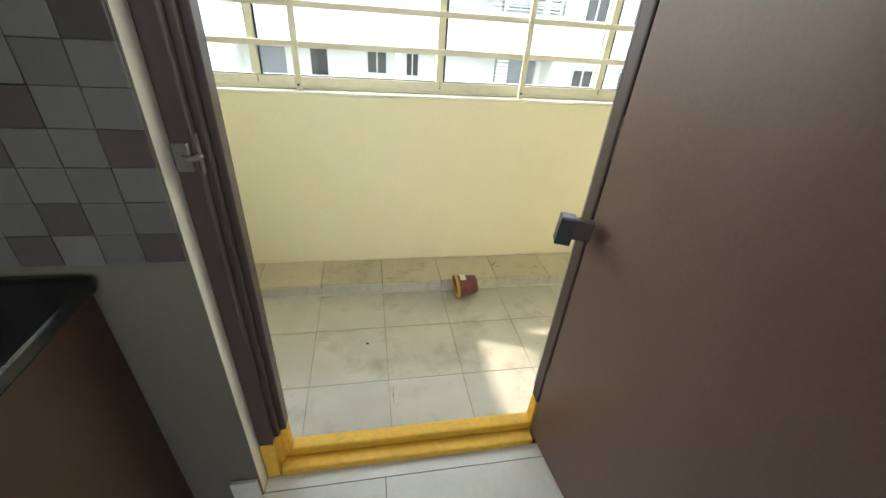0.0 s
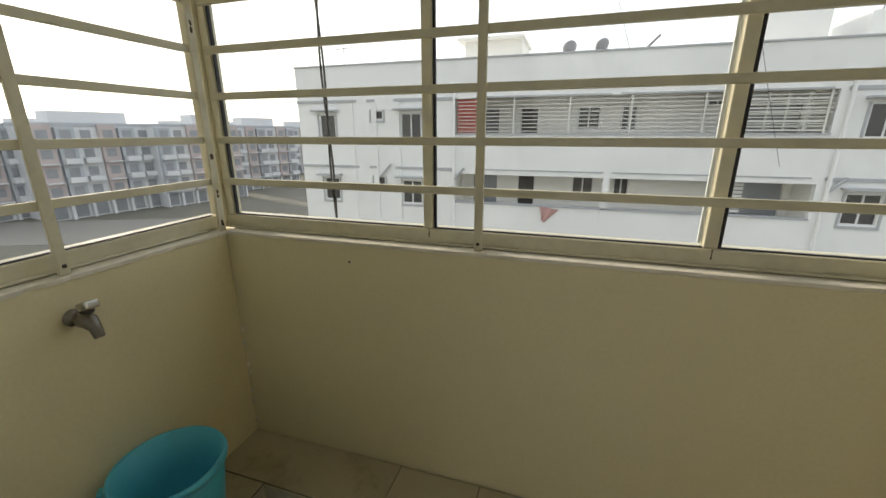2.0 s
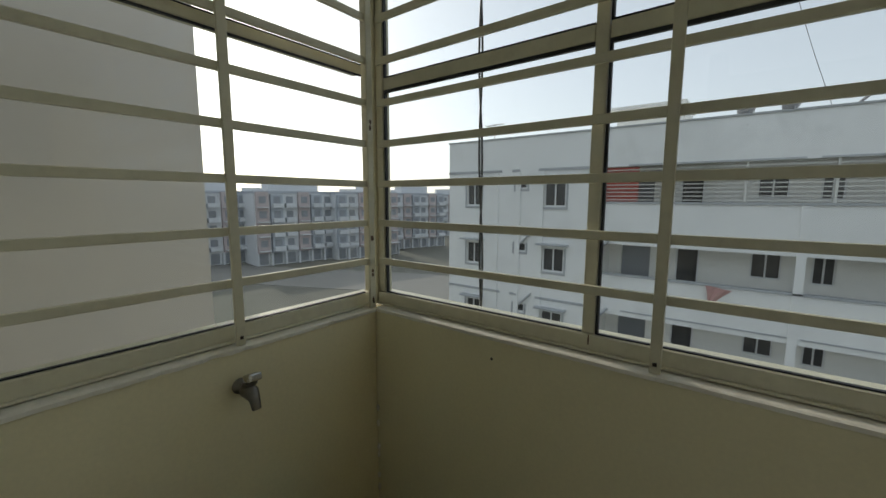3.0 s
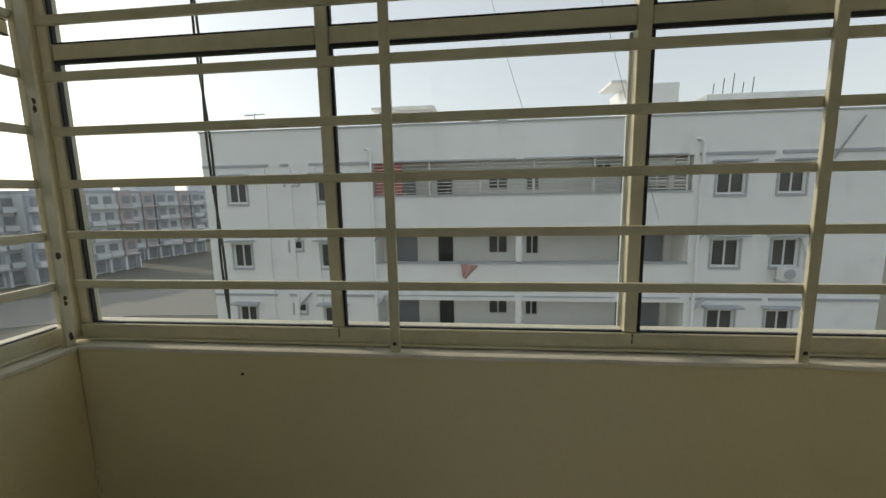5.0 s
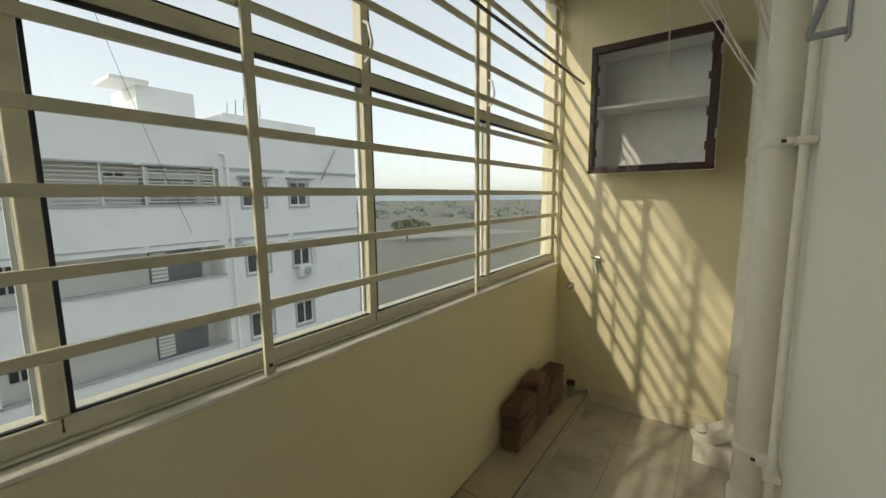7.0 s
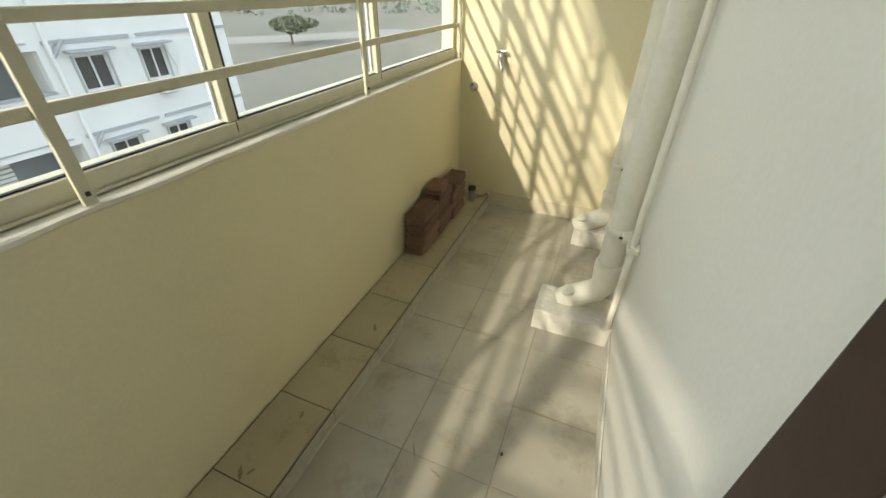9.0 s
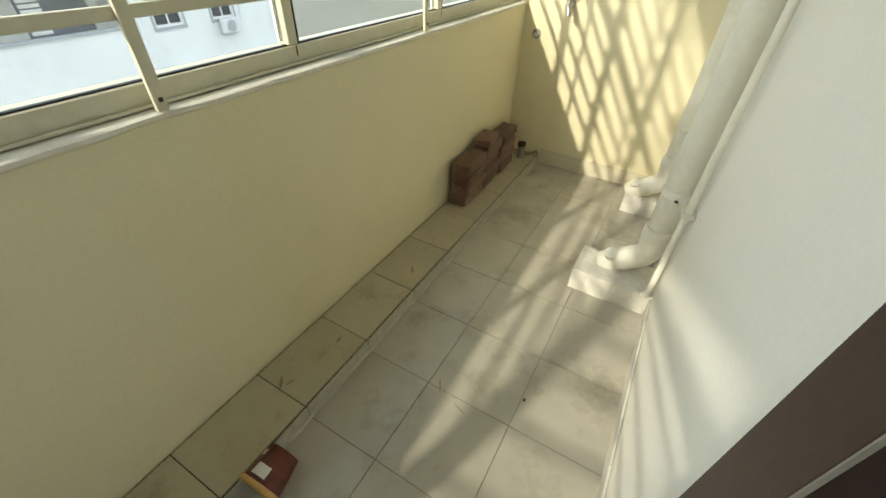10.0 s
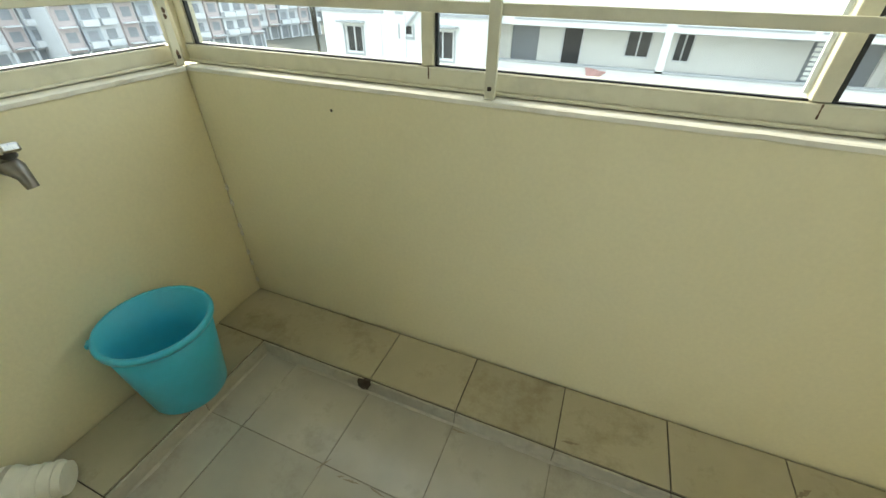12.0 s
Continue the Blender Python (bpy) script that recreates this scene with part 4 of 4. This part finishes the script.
# railings of the top balcony
rail = bmesh.new()
for i in range(9):
    z = 1.28 + 0.155 * i
    box(rail, X0 + 0.05, X1 - 0.05, F + 0.06, F + 0.09, z - 0.017, z + 0.017)
part("railing", rail, M_RAIL, bld, "white horizontal railing bars")
for x in (-2.3, 0.0, 2.35, 4.9, 6.2, 8.7):
    part("railing_post", a_box(x - 0.035, x + 0.035, F + 0.03, F + 0.12, 1.2, 2.66), M_RAIL, bld)
grid = bmesh.new()
for i in range(12):
    z = 1.3 + 0.11 * i
    box(grid, 6.3, 8.7, F + 0.1, F + 0.12, z - 0.02, z + 0.02)
for i in range(5):
    box(grid, 6.3 + 0.6 * i - 0.03, 6.3 + 0.6 * i + 0.03, F + 0.085, F + 0.099, 1.25, 2.6)
part("balcony_grille", grid, M_RAIL, bld)
for k in (1, 2, 3):
    d = -ST * k
    for i in range(9):
        part("louvre", a_box(6.2, 6.75, F + 0.3, F + 0.36, 1.25 + 0.15 * i + d, 1.35 + 0.15 * i + d), M_RAIL, bld)
bl = bmesh.new()
for i in range(10):
    box(bl, X0 + 0.1, -3.55, F + 0.13, F + 0.16, 1.21 + 0.143 * i, 1.21 + 0.143 * i + 0.13)
part("blind", bl, M_RED, bld, "red slatted balcony blind")
# down-pipes
for x in (-4.95, 9.2):
    pp = part("downpipe", tube(bmesh.new(), [(x, F - 0.12, GZ), (x, F - 0.12, 3.15), (x - 0.1, F - 0.12, 3.28), (x - 0.25, F - 0.06, 3.3)], 0.07, 8), M_BLD, bld)
    for k in range(4):
        part("branch", tube(bmesh.new(), [(x, F - 0.12, -0.9 - ST * k), (x + 0.5, F - 0.12, -0.35 - ST * k)], 0.06, 8), M_BAND, pp)
for k in range(1, 4):
    part("branch", tube(bmesh.new(), [(-8.75, F - 0.1, 2.2 - ST * k), (-8.1, F - 0.15, 2.85 - ST * k)], 0.06, 8), M_BAND, bld)
part("roof", a_box(WING_L[0], WING_R[1], F + 0.26, F + 9, 2.9, 3.05), M_BLD_IN, bld)
part("parapet_coping", a_box(WING_L[0] - 0.05, WING_R[1] + 0.05, F - 0.05, F + 0.26, ROOF + 0.001, ROOF + 0.07), M_BAND, bld)
# roof rooms
for x0, x1, y, z1, m in ((-5.4, -2.5, F + 3.5, 5.6, M_BLD_IN), (6.9, 9.1, F + 2.2, 6.1, M_BLD), (10.3, 15.6, F + 2.2, 5.5, M_BLD)):
    rr_ = part("roof_room", a_box(x0, x1, y, y + 3, 3.05, z1), m, bld)
    if x0 < 0:
        part("roof_slab", a_box(x0 - 0.3, x1 + 0.1, y - 0.4, y + 3.2, z1 + 0.001, z1 + 0.14), m, rr_)
    elif x0 < 8:
        part("roof_slab", a_box(x0 - 0.95, x0 + 0.35, y - 0.45, y + 1.6, z1 - 0.04, z1 + 0.10), m, rr_)
    else:
        for k in range(5):
            part("rebar", tube(bmesh.new(), [(x0 + 0.3 + 0.42 * k, y + 0.1, z1 - 0.05), (x0 + 0.34 + 0.42 * k, y + 0.1, z1 + 0.5 + 0.2 * (k % 3))], 0.02, 5), M_BOLT, rr_, "rusty reinforcing bar")
rr_ = part("roof_tank", lathe(bmesh.new(), [(0, 0), (0.5, 0), (0.55, 0.1), (0.55, 0.8), (0.4, 0.95), (0.2, 1.0), (0, 1.0)], 20, Matrix.Translation((-1.6, F + 2.5, 3.7))), M_BAND, bld)
side_wing = bmesh.new()
box(side_wing, -15.2, WING_L[0] - 0.001, F + 3, F + 9, GZ, 2.4)
part("side_wing", side_wing, M_BLD, bld)
for k in range(3):
    for i in range(5):
        part("side_rail", a_box(-14.0, WING_L[0] - 0.01, F + 1.8, F + 1.86, 1.0 - ST * k + 0.2 * i, 1.06 - ST * k + 0.2 * i), M_BAND, bld)
    part("side_balcony", a_box(-14.0, WING_L[0] - 0.01, F + 1.8, F + 2.99, 0.2 - ST * k, 0.95 - ST * k), M_BLD_IN, bld)


def dish(x, z, r, turn):
    d = thing("satellite_dish", "grey satellite dish on the roof parapet", "satellite dish", "roof dishes", at=(x, F + 0.1, z))
    d.rotation_euler = (radians(-55), 0, radians(turn))
    part("bowl", lathe(bmesh.new(), [(0.0, 0.0), (r * 0.5, 0.05), (r * 0.85, 0.14), (r, 0.2), (r, 0.215), (r * 0.85, 0.155), (r * 0.5, 0.065), (0.0, 0.015)], 24), M_DISH, d)
    part("arm", tube(bmesh.new(), [(0, -r, 0.2), (0, 0.0, 0.55)], 0.02, 6), M_DISH, d)
    part("mast", tube(bmesh.new(), [(0, 0, -0.02), (0, 0.35, -0.35)], 0.03, 6), M_DISH, d)
    return d


dish(-0.15, ROOF + 0.14, 0.28, 20)
dish(1.1, ROOF + 0.15, 0.28, 30)
ant = thing("roof_antenna", "thin television antenna on the roof", "antenna", at=(-10.6, F + 0.4, 3.05))
part("mast", tube(bmesh.new(), [(0, 0, 0), (0, 0, 2.1)], 0.02, 6), M_DISH, ant)
part("boom", tube(bmesh.new(), [(-0.5, 0, 2.0), (0.5, 0, 2.05)], 0.018, 6), M_DISH, ant)
for i in range(5):
    part("element", tube(bmesh.new(), [(-0.45 + 0.22 * i, -0.25, 2.02), (-0.45 + 0.22 * i, 0.25, 2.02)], 0.01, 6), M_DISH, ant)
pole = solid("leaning_pole", tube(bmesh.new(), [(14.1, F - 0.1, 2.3), (14.9, F - 0.35, 3.95)], 0.045, 8), M_DISH, "grey pole leaning out from the facade", "pole")
pole2 = solid("leaning_pole", tube(bmesh.new(), [(2.55, F + 0.1, ROOF), (3.0, F - 0.1, ROOF + 0.45)], 0.045, 8), M_DISH, "short grey pole leaning over the roof edge", "pole")
ac = thing("air_conditioner", "white outdoor air conditioner under a window", "air conditioner", at=(12.75, F - 0.35, -2.6))
part("case", a_box(-0.38, 0.38, -0.15, 0.15, 0.0, 0.55, 0.02), M_WINFR, ac)
part("fan_guard", lathe(bmesh.new(), [(0.0, 0.0), (0.2, 0.0), (0.22, 0.02), (0.2, 0.03), (0.0, 0.03)], 20, pose(-0.06, -0.152, 0.28, 90, 0, 0)), M_BAND, ac)
part("bracket", a_box(-0.3, 0.3, 0.0, 0.349, -0.06, -0.005), M_BAND, ac)
part("hose", tube(bmesh.new(), [(0.4, 0.1, 0.3), (0.75, 0.25, 0.4), (0.85, 0.3, 0.9), (0.6, 0.33, 1.7)], 0.035, 8), M_WINFR, ac)
bm = bmesh.new()
bmesh.ops.create_grid(bm, x_segments=8, y_segments=8, size=0.5)
for v in bm.verts:
    s = 0.75 + 0.6 * v.co.y
    v.co = Vector((-0.65 + v.co.x * 0.75 * s * s + 0.25 * v.co.y, F - 0.09 - 0.05 * math.sin(v.co.x * 9), -2.3 + v.co.y * 0.6 - 0.12 * v.co.x))
bmesh.ops.solidify(bm, geom=bm.faces[:], thickness=0.02)
solid("hanging_cloth", bm, material("faded pink cloth", (0.50, 0.30, 0.28), 0.9, bump=0), "faded pink cloth hung over the balcony parapet", "cloth")
for a, b in (((4.5, 16.6, 9.9), (7.6, 16.9, 0.0)), ((0.3, 16.9, 9.9), (2.0, 17.0, 4.3))):
    pts = [Vector(a).lerp(Vector(b), i / 10) - Vector((0, 0, 0.25 * math.sin(math.pi * i / 10))) for i in range(11)]
    solid("overhead_cable", tube(bmesh.new(), pts, 0.009, 5), M_CABLE, "thin black cable strung to the building opposite", "cable", "overhead cables")


SH = 2.75


def block(az, dist, width, storeys, turn, seed):
    """A far apartment block: body, coloured bays, windows and balconies as parts."""
    a = radians(az)
    b = thing("far_apartment_block", "pale grey and brown apartment block with small balconies", "building", "far blocks", at=(dist * math.sin(a), dist * math.cos(a), GZ))
    b.rotation_euler = (0, 0, -a + radians(turn))
    rnd = random.Random(seed)
    h = storeys * SH
    w = width / 2
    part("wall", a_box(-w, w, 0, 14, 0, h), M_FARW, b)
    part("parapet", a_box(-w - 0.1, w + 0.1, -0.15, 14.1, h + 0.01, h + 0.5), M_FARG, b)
    part("stair_room", a_box(-2 + rnd.uniform(-3, 3), 2 + rnd.uniform(-3, 3) + 2, 3, 7, h + 0.5, h + 2.3), M_FARW, b)
    bays = 6
    bw = width / bays
    for i in range(bays):
        x = -w + bw * (i + 0.5)
        kind = (i + seed) % 3
        if kind:
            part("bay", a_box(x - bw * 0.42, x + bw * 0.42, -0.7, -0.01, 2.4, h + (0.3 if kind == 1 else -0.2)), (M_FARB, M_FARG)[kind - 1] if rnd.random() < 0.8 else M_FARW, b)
        for s in range(storeys):
            y = -0.71 if kind and s else -0.01
            z = SH * s
            if s == 0:
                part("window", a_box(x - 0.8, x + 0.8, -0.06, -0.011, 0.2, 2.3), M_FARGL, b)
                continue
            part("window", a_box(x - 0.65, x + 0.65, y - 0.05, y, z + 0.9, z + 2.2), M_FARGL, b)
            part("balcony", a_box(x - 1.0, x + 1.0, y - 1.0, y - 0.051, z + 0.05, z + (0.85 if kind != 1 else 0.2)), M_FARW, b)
    for i in range(bays + 1):
        x = -w + bw * i
        part("pillar", a_box(max(x - 0.18, -w), min(x + 0.18, w), -0.9, -0.02, 0, 2.39), M_FARW, b)
    return b


for i, (az, dist, width, st, turn) in enumerate(((-69, 86, 16, 5, 18), (-58.2, 84, 16, 5, 22), (-48.6, 88, 15, 5, 28), (-41.2, 104, 15, 5, 30), (-37, 138, 13, 5, 10), (-64, 135, 30, 5, 0), (-52, 140, 28, 5, 5), (-44, 150, 24, 5, 0), (-78, 100, 16, 5, 10))):
    block(az, dist, width, st, turn, i)


def leaves(bm, n, centre, size, r, leaf):
    for i in range(n):
        while True:
            p = Vector((r.uniform(-1, 1), r.uniform(-1, 1), r.uniform(-1, 1)))
            if p.length < 1 and noise.noise(p * 2.3 + Vector(centre)) > -0.25:
                break
        c = Vector(centre) + Vector((p.x * size[0], p.y * size[1], p.z * size[2]))
        m = Matrix.Translation(c) @ Euler((r.uniform(0, 6), r.uniform(0, 6), r.uniform(0, 6))).to_matrix().to_4x4()
        k = leaf * r.uniform(0.6, 1.3)
        bm.faces.new([bm.verts.new(m @ Vector(q)) for q in ((-k, -k * 0.5, 0), (k, -k * 0.5, 0), (k * 0.8, k * 0.6, 0.2 * k), (-k * 0.8, k * 0.6, 0))])


def tree(x, y, h, spread, n, seed, leaf=0.35):
    r = random.Random(seed)
    t = thing("tree", "dusty green field tree with a wide low crown", "tree", "field trees", at=(x, y, GZ))
    trunk = bmesh.new()
    tube(trunk, [(0, 0, -0.2), (0.1, 0, h * 0.25), (0.0, 0.1, h * 0.45)], [h * 0.05, h * 0.035, h * 0.025], 8)
    for i in range(6):
        a = i * 1.05 + r.uniform(-0.3, 0.3)
        tube(trunk, [(0, 0.05, h * 0.35), (math.cos(a) * spread * 0.3, math.sin(a) * spread * 0.3, h * 0.55), (math.cos(a) * spread * 0.6, math.sin(a) * spread * 0.6, h * 0.72)], [h * 0.02, h * 0.013, h * 0.006], 6)
    part("trunk", trunk, M_TRUNK, t)
    crown = bmesh.new()
    for i in range(9):
        a = r.uniform(0, 6.28)
        d = r.uniform(0.1, 0.7) * spread
        leaves(crown, n // 9, (math.cos(a) * d, math.sin(a) * d, h * r.uniform(0.6, 0.85)), (spread * 0.45, spread * 0.45, h * 0.16), r, leaf)
    part("crown", crown, M_LEAF, t)
    return t


tree(90, 77, 6.4, 7.0, 3400, 1)
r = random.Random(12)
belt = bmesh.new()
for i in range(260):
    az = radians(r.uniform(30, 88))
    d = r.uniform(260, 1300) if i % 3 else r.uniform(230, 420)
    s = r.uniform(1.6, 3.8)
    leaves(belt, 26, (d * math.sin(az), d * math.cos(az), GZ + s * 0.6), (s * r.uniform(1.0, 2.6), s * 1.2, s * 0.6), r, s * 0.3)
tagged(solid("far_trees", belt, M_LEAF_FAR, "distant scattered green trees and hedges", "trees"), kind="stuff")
# Low backdrop ridge whose colour carries the haze of the horizon.
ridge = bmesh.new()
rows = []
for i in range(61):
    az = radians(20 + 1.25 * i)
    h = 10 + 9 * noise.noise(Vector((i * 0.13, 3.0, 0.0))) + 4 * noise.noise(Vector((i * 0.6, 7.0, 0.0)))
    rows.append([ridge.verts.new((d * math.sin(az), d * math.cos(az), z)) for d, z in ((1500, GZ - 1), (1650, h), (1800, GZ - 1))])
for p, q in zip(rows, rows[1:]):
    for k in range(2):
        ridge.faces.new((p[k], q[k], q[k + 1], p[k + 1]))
solid("backdrop_ridge", ridge, M_RIDGE, "low ridge along the horizon, coloured in blue-grey haze", "ridge", kind="structure")
yard = bmesh.new()
for i in range(16):
    x, y = r.uniform(-3, 12), r.uniform(12.5, 15.5)
    s = r.uniform(0.6, 1.3)
    leaves(yard, 60, (x, y, GZ + s), (s, s * 0.8, s), r, 0.16)
tagged(solid("yard_shrubs", yard, M_LEAF, "low green shrubs in the yard below", "shrubs"), kind="stuff")

# ---- tiles: floor, ledges, skirtings, kitchen wall ----
bed = bpy.data.objects["floor_bed"]
tile_cache = {}
rnd = random.Random(21)


def tile(parent, x0, x1, y0, y1, z0, z1, mat, name="tile", g=0.001, bev=0.0008):
    sx, sy, sz = round(x1 - x0 - 2 * g, 4), round(y1 - y0 - 2 * g, 4), round(z1 - z0, 4)
    key = (sx, sy, sz, mat.name)
    if key not in tile_cache:
        tile_cache[key] = mesh_of(name, a_box(-sx / 2, sx / 2, -sy / 2, sy / 2, -sz / 2, sz / 2, bev), mat)
    ob = new(name, tile_cache[key])
    ob.parent = parent
    ob.location = ((x0 + x1) / 2, (y0 + y1) / 2, (z0 + z1) / 2 + rnd.uniform(-0.0005, 0.0005))
    return ob


XS = [XL + LEDGE_W] + [JOINT + PITCH * k for k in range(-2, 11)] + [XR - 0.001]
XS = sorted(x for x in XS if x >= XL + LEDGE_W - 0.001)
YS = [-LEDGE_W + 0.0005, -0.49, -0.79, YI + 0.001]
for x0, x1 in zip(XS, XS[1:]):
    for y1, y0 in zip(YS, YS[1:]):
        tile(bed, x0, x1, y0, y1, -0.0026, 0.001, M_TILE)
solid("ledge_front", a_box(XL + 0.001, XR - 0.001, -LEDGE_W + 0.003, -0.001, -0.003, LEDGE - 0.007), M_GROUT, "mortar ledge under the parapet", "ledge", kind="structure")
solid("ledge_side", a_box(XL + 0.001, XL + LEDGE_W - 0.003, YI + 0.002, -LEDGE_W + 0.002, -0.003, LEDGE - 0.007), M_GROUT, "mortar ledge under the side parapet", "ledge", kind="structure")
lf, ls = bpy.data.objects["ledge_front"], bpy.data.objects["ledge_side"]
LX = [XL + 0.002] + [JOINT + PITCH * k for k in range(-1, 11)] + [XR - 0.002]
for x0, x1 in zip(LX, LX[1:]):
    tile(lf, x0, x1, -LEDGE_W + 0.008, -0.006, LEDGE - 0.0065, LEDGE, M_LEDGE, g=0.0016)
    tile(lf, max(x0, XL + LEDGE_W), x1, -LEDGE_W - 0.004, -LEDGE_W + 0.0055, 0.0015, LEDGE - 0.001, M_RISER, "riser", 0.0008, 0.003)
for y0, y1 in ((YI + 0.002, -0.79), (-0.79, -0.49), (-0.49, -LEDGE_W + 0.006)):
    tile(ls, XL + 0.006, XL + LEDGE_W - 0.008, y0, y1, LEDGE - 0.0065, LEDGE, M_LEDGE, g=0.0016)
    tile(ls, XL + LEDGE_W - 0.0055, XL + LEDGE_W + 0.004, y0, y1, 0.0015, LEDGE - 0.001, M_RISER, "riser", 0.0008, 0.003)


def fillet(along_x, a0, a1, b, out, seed):
    """A smeared mortar bead where a riser meets the floor."""
    bm = bmesh.new()
    n = max(6, int((a1 - a0) / 0.02))
    rows = []
    for i in range(n + 1):
        u = a0 + (a1 - a0) * i / n
        q = Vector((u * 14, seed, 0.0))
        w, h = 0.006 + 0.006 * noise.noise(q), 0.006 + 0.004 * noise.noise(q + Vector((0, 9, 0)))
        rows.append([bm.verts.new((u, b + out * v, z) if along_x else (b + out * v, u, z)) for v, z in ((0.0, 0.0012), (0.0, 0.001 + h), (w * 0.45, 0.001 + h * 0.6), (w, 0.0016))])
    for p, q in zip(rows, rows[1:]):
        for k in range(3):
            bm.faces.new((p[k], p[k + 1], q[k + 1], q[k]))
    return bm


part("mortar_fillet", fillet(True, XL + LEDGE_W + 0.005, XR - 0.012, -LEDGE_W - 0.0042, -1, 2.0), M_MORTAR, lf, "smeared pale mortar at the foot of the ledge")
part("mortar_fillet", fillet(False, YI + 0.012, -LEDGE_W - 0.006, XL + LEDGE_W + 0.0042, 1, 5.0), M_MORTAR, ls, "smeared pale mortar at the foot of the ledge")
bm = bmesh.new()
bmesh.ops.create_icosphere(bm, subdivisions=2, radius=0.022)
for v in bm.verts:
    v.co = Vector((v.co.x * 1.2, v.co.y * 0.7, v.co.z)) * (1 + 0.5 * noise.noise(v.co * 90))
    v.co += Vector((-0.285, -LEDGE_W - 0.004, LEDGE - 0.014))
solid("broken_tile_hole", bm, M_BOLT, "dark hole where the ledge tile has broken away", "hole")
skirt = thing("skirting", "beige tile skirting along the walls", "skirting", kind="structure")
for y0, y1 in ((YI + 0.01, -0.79), (-0.79, -0.49), (-0.49, -LEDGE_W - 0.006)):
    tile(skirt, XR - 0.011, XR - 0.001, y0, y1, 0.001, 0.095, M_SKIRT, "skirting_tile")
for k in range(3, 11):
    x0, x1 = max(DX1 + 0.003, JOINT + PITCH * k), min(JOINT + PITCH * (k + 1), XR - 0.012)
    if x1 - x0 > 0.03:
        tile(skirt, x0, x1, YI + 0.001, YI + 0.010, 0.001, 0.085, M_CEMENT, "skirting_tile")
for k in range(-3, 0):
    tile(skirt, max(XL + LEDGE_W + 0.006, JOINT + PITCH * k), min(JOINT + PITCH * (k + 1), DX0 - 0.002), YI + 0.001, YI + 0.010, 0.001, 0.085, M_CEMENT, "skirting_tile")
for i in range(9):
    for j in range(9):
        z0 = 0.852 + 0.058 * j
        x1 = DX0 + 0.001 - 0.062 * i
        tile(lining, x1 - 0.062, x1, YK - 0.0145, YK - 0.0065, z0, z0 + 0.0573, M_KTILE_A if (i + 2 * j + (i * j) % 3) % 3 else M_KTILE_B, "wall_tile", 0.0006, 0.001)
for i in range(-3, 4):
    for j in range(4):
        tile(kfloor, -0.3 + 0.6 * i, 0.3 + 0.6 * i, YK - 0.6 * (j + 1), YK - 0.6 * j - (0.002 if j == 0 else 0), KF - 0.0035, KF, M_KFLOOR)
solid("floor_doorway", a_box(DX0 + 0.002, DX1 - 0.002, YK, FY_K - 0.001, -0.1, KF - 0.001), M_KFLOOR, "pale tiled floor in the doorway", "floor", kind="structure")
tile(skirt, DX0 - 0.07, DX0 - 0.001, YK - 0.02, YK - 0.008, KF + 0.001, KF + 0.09, M_CEMENT, "skirting_tile")
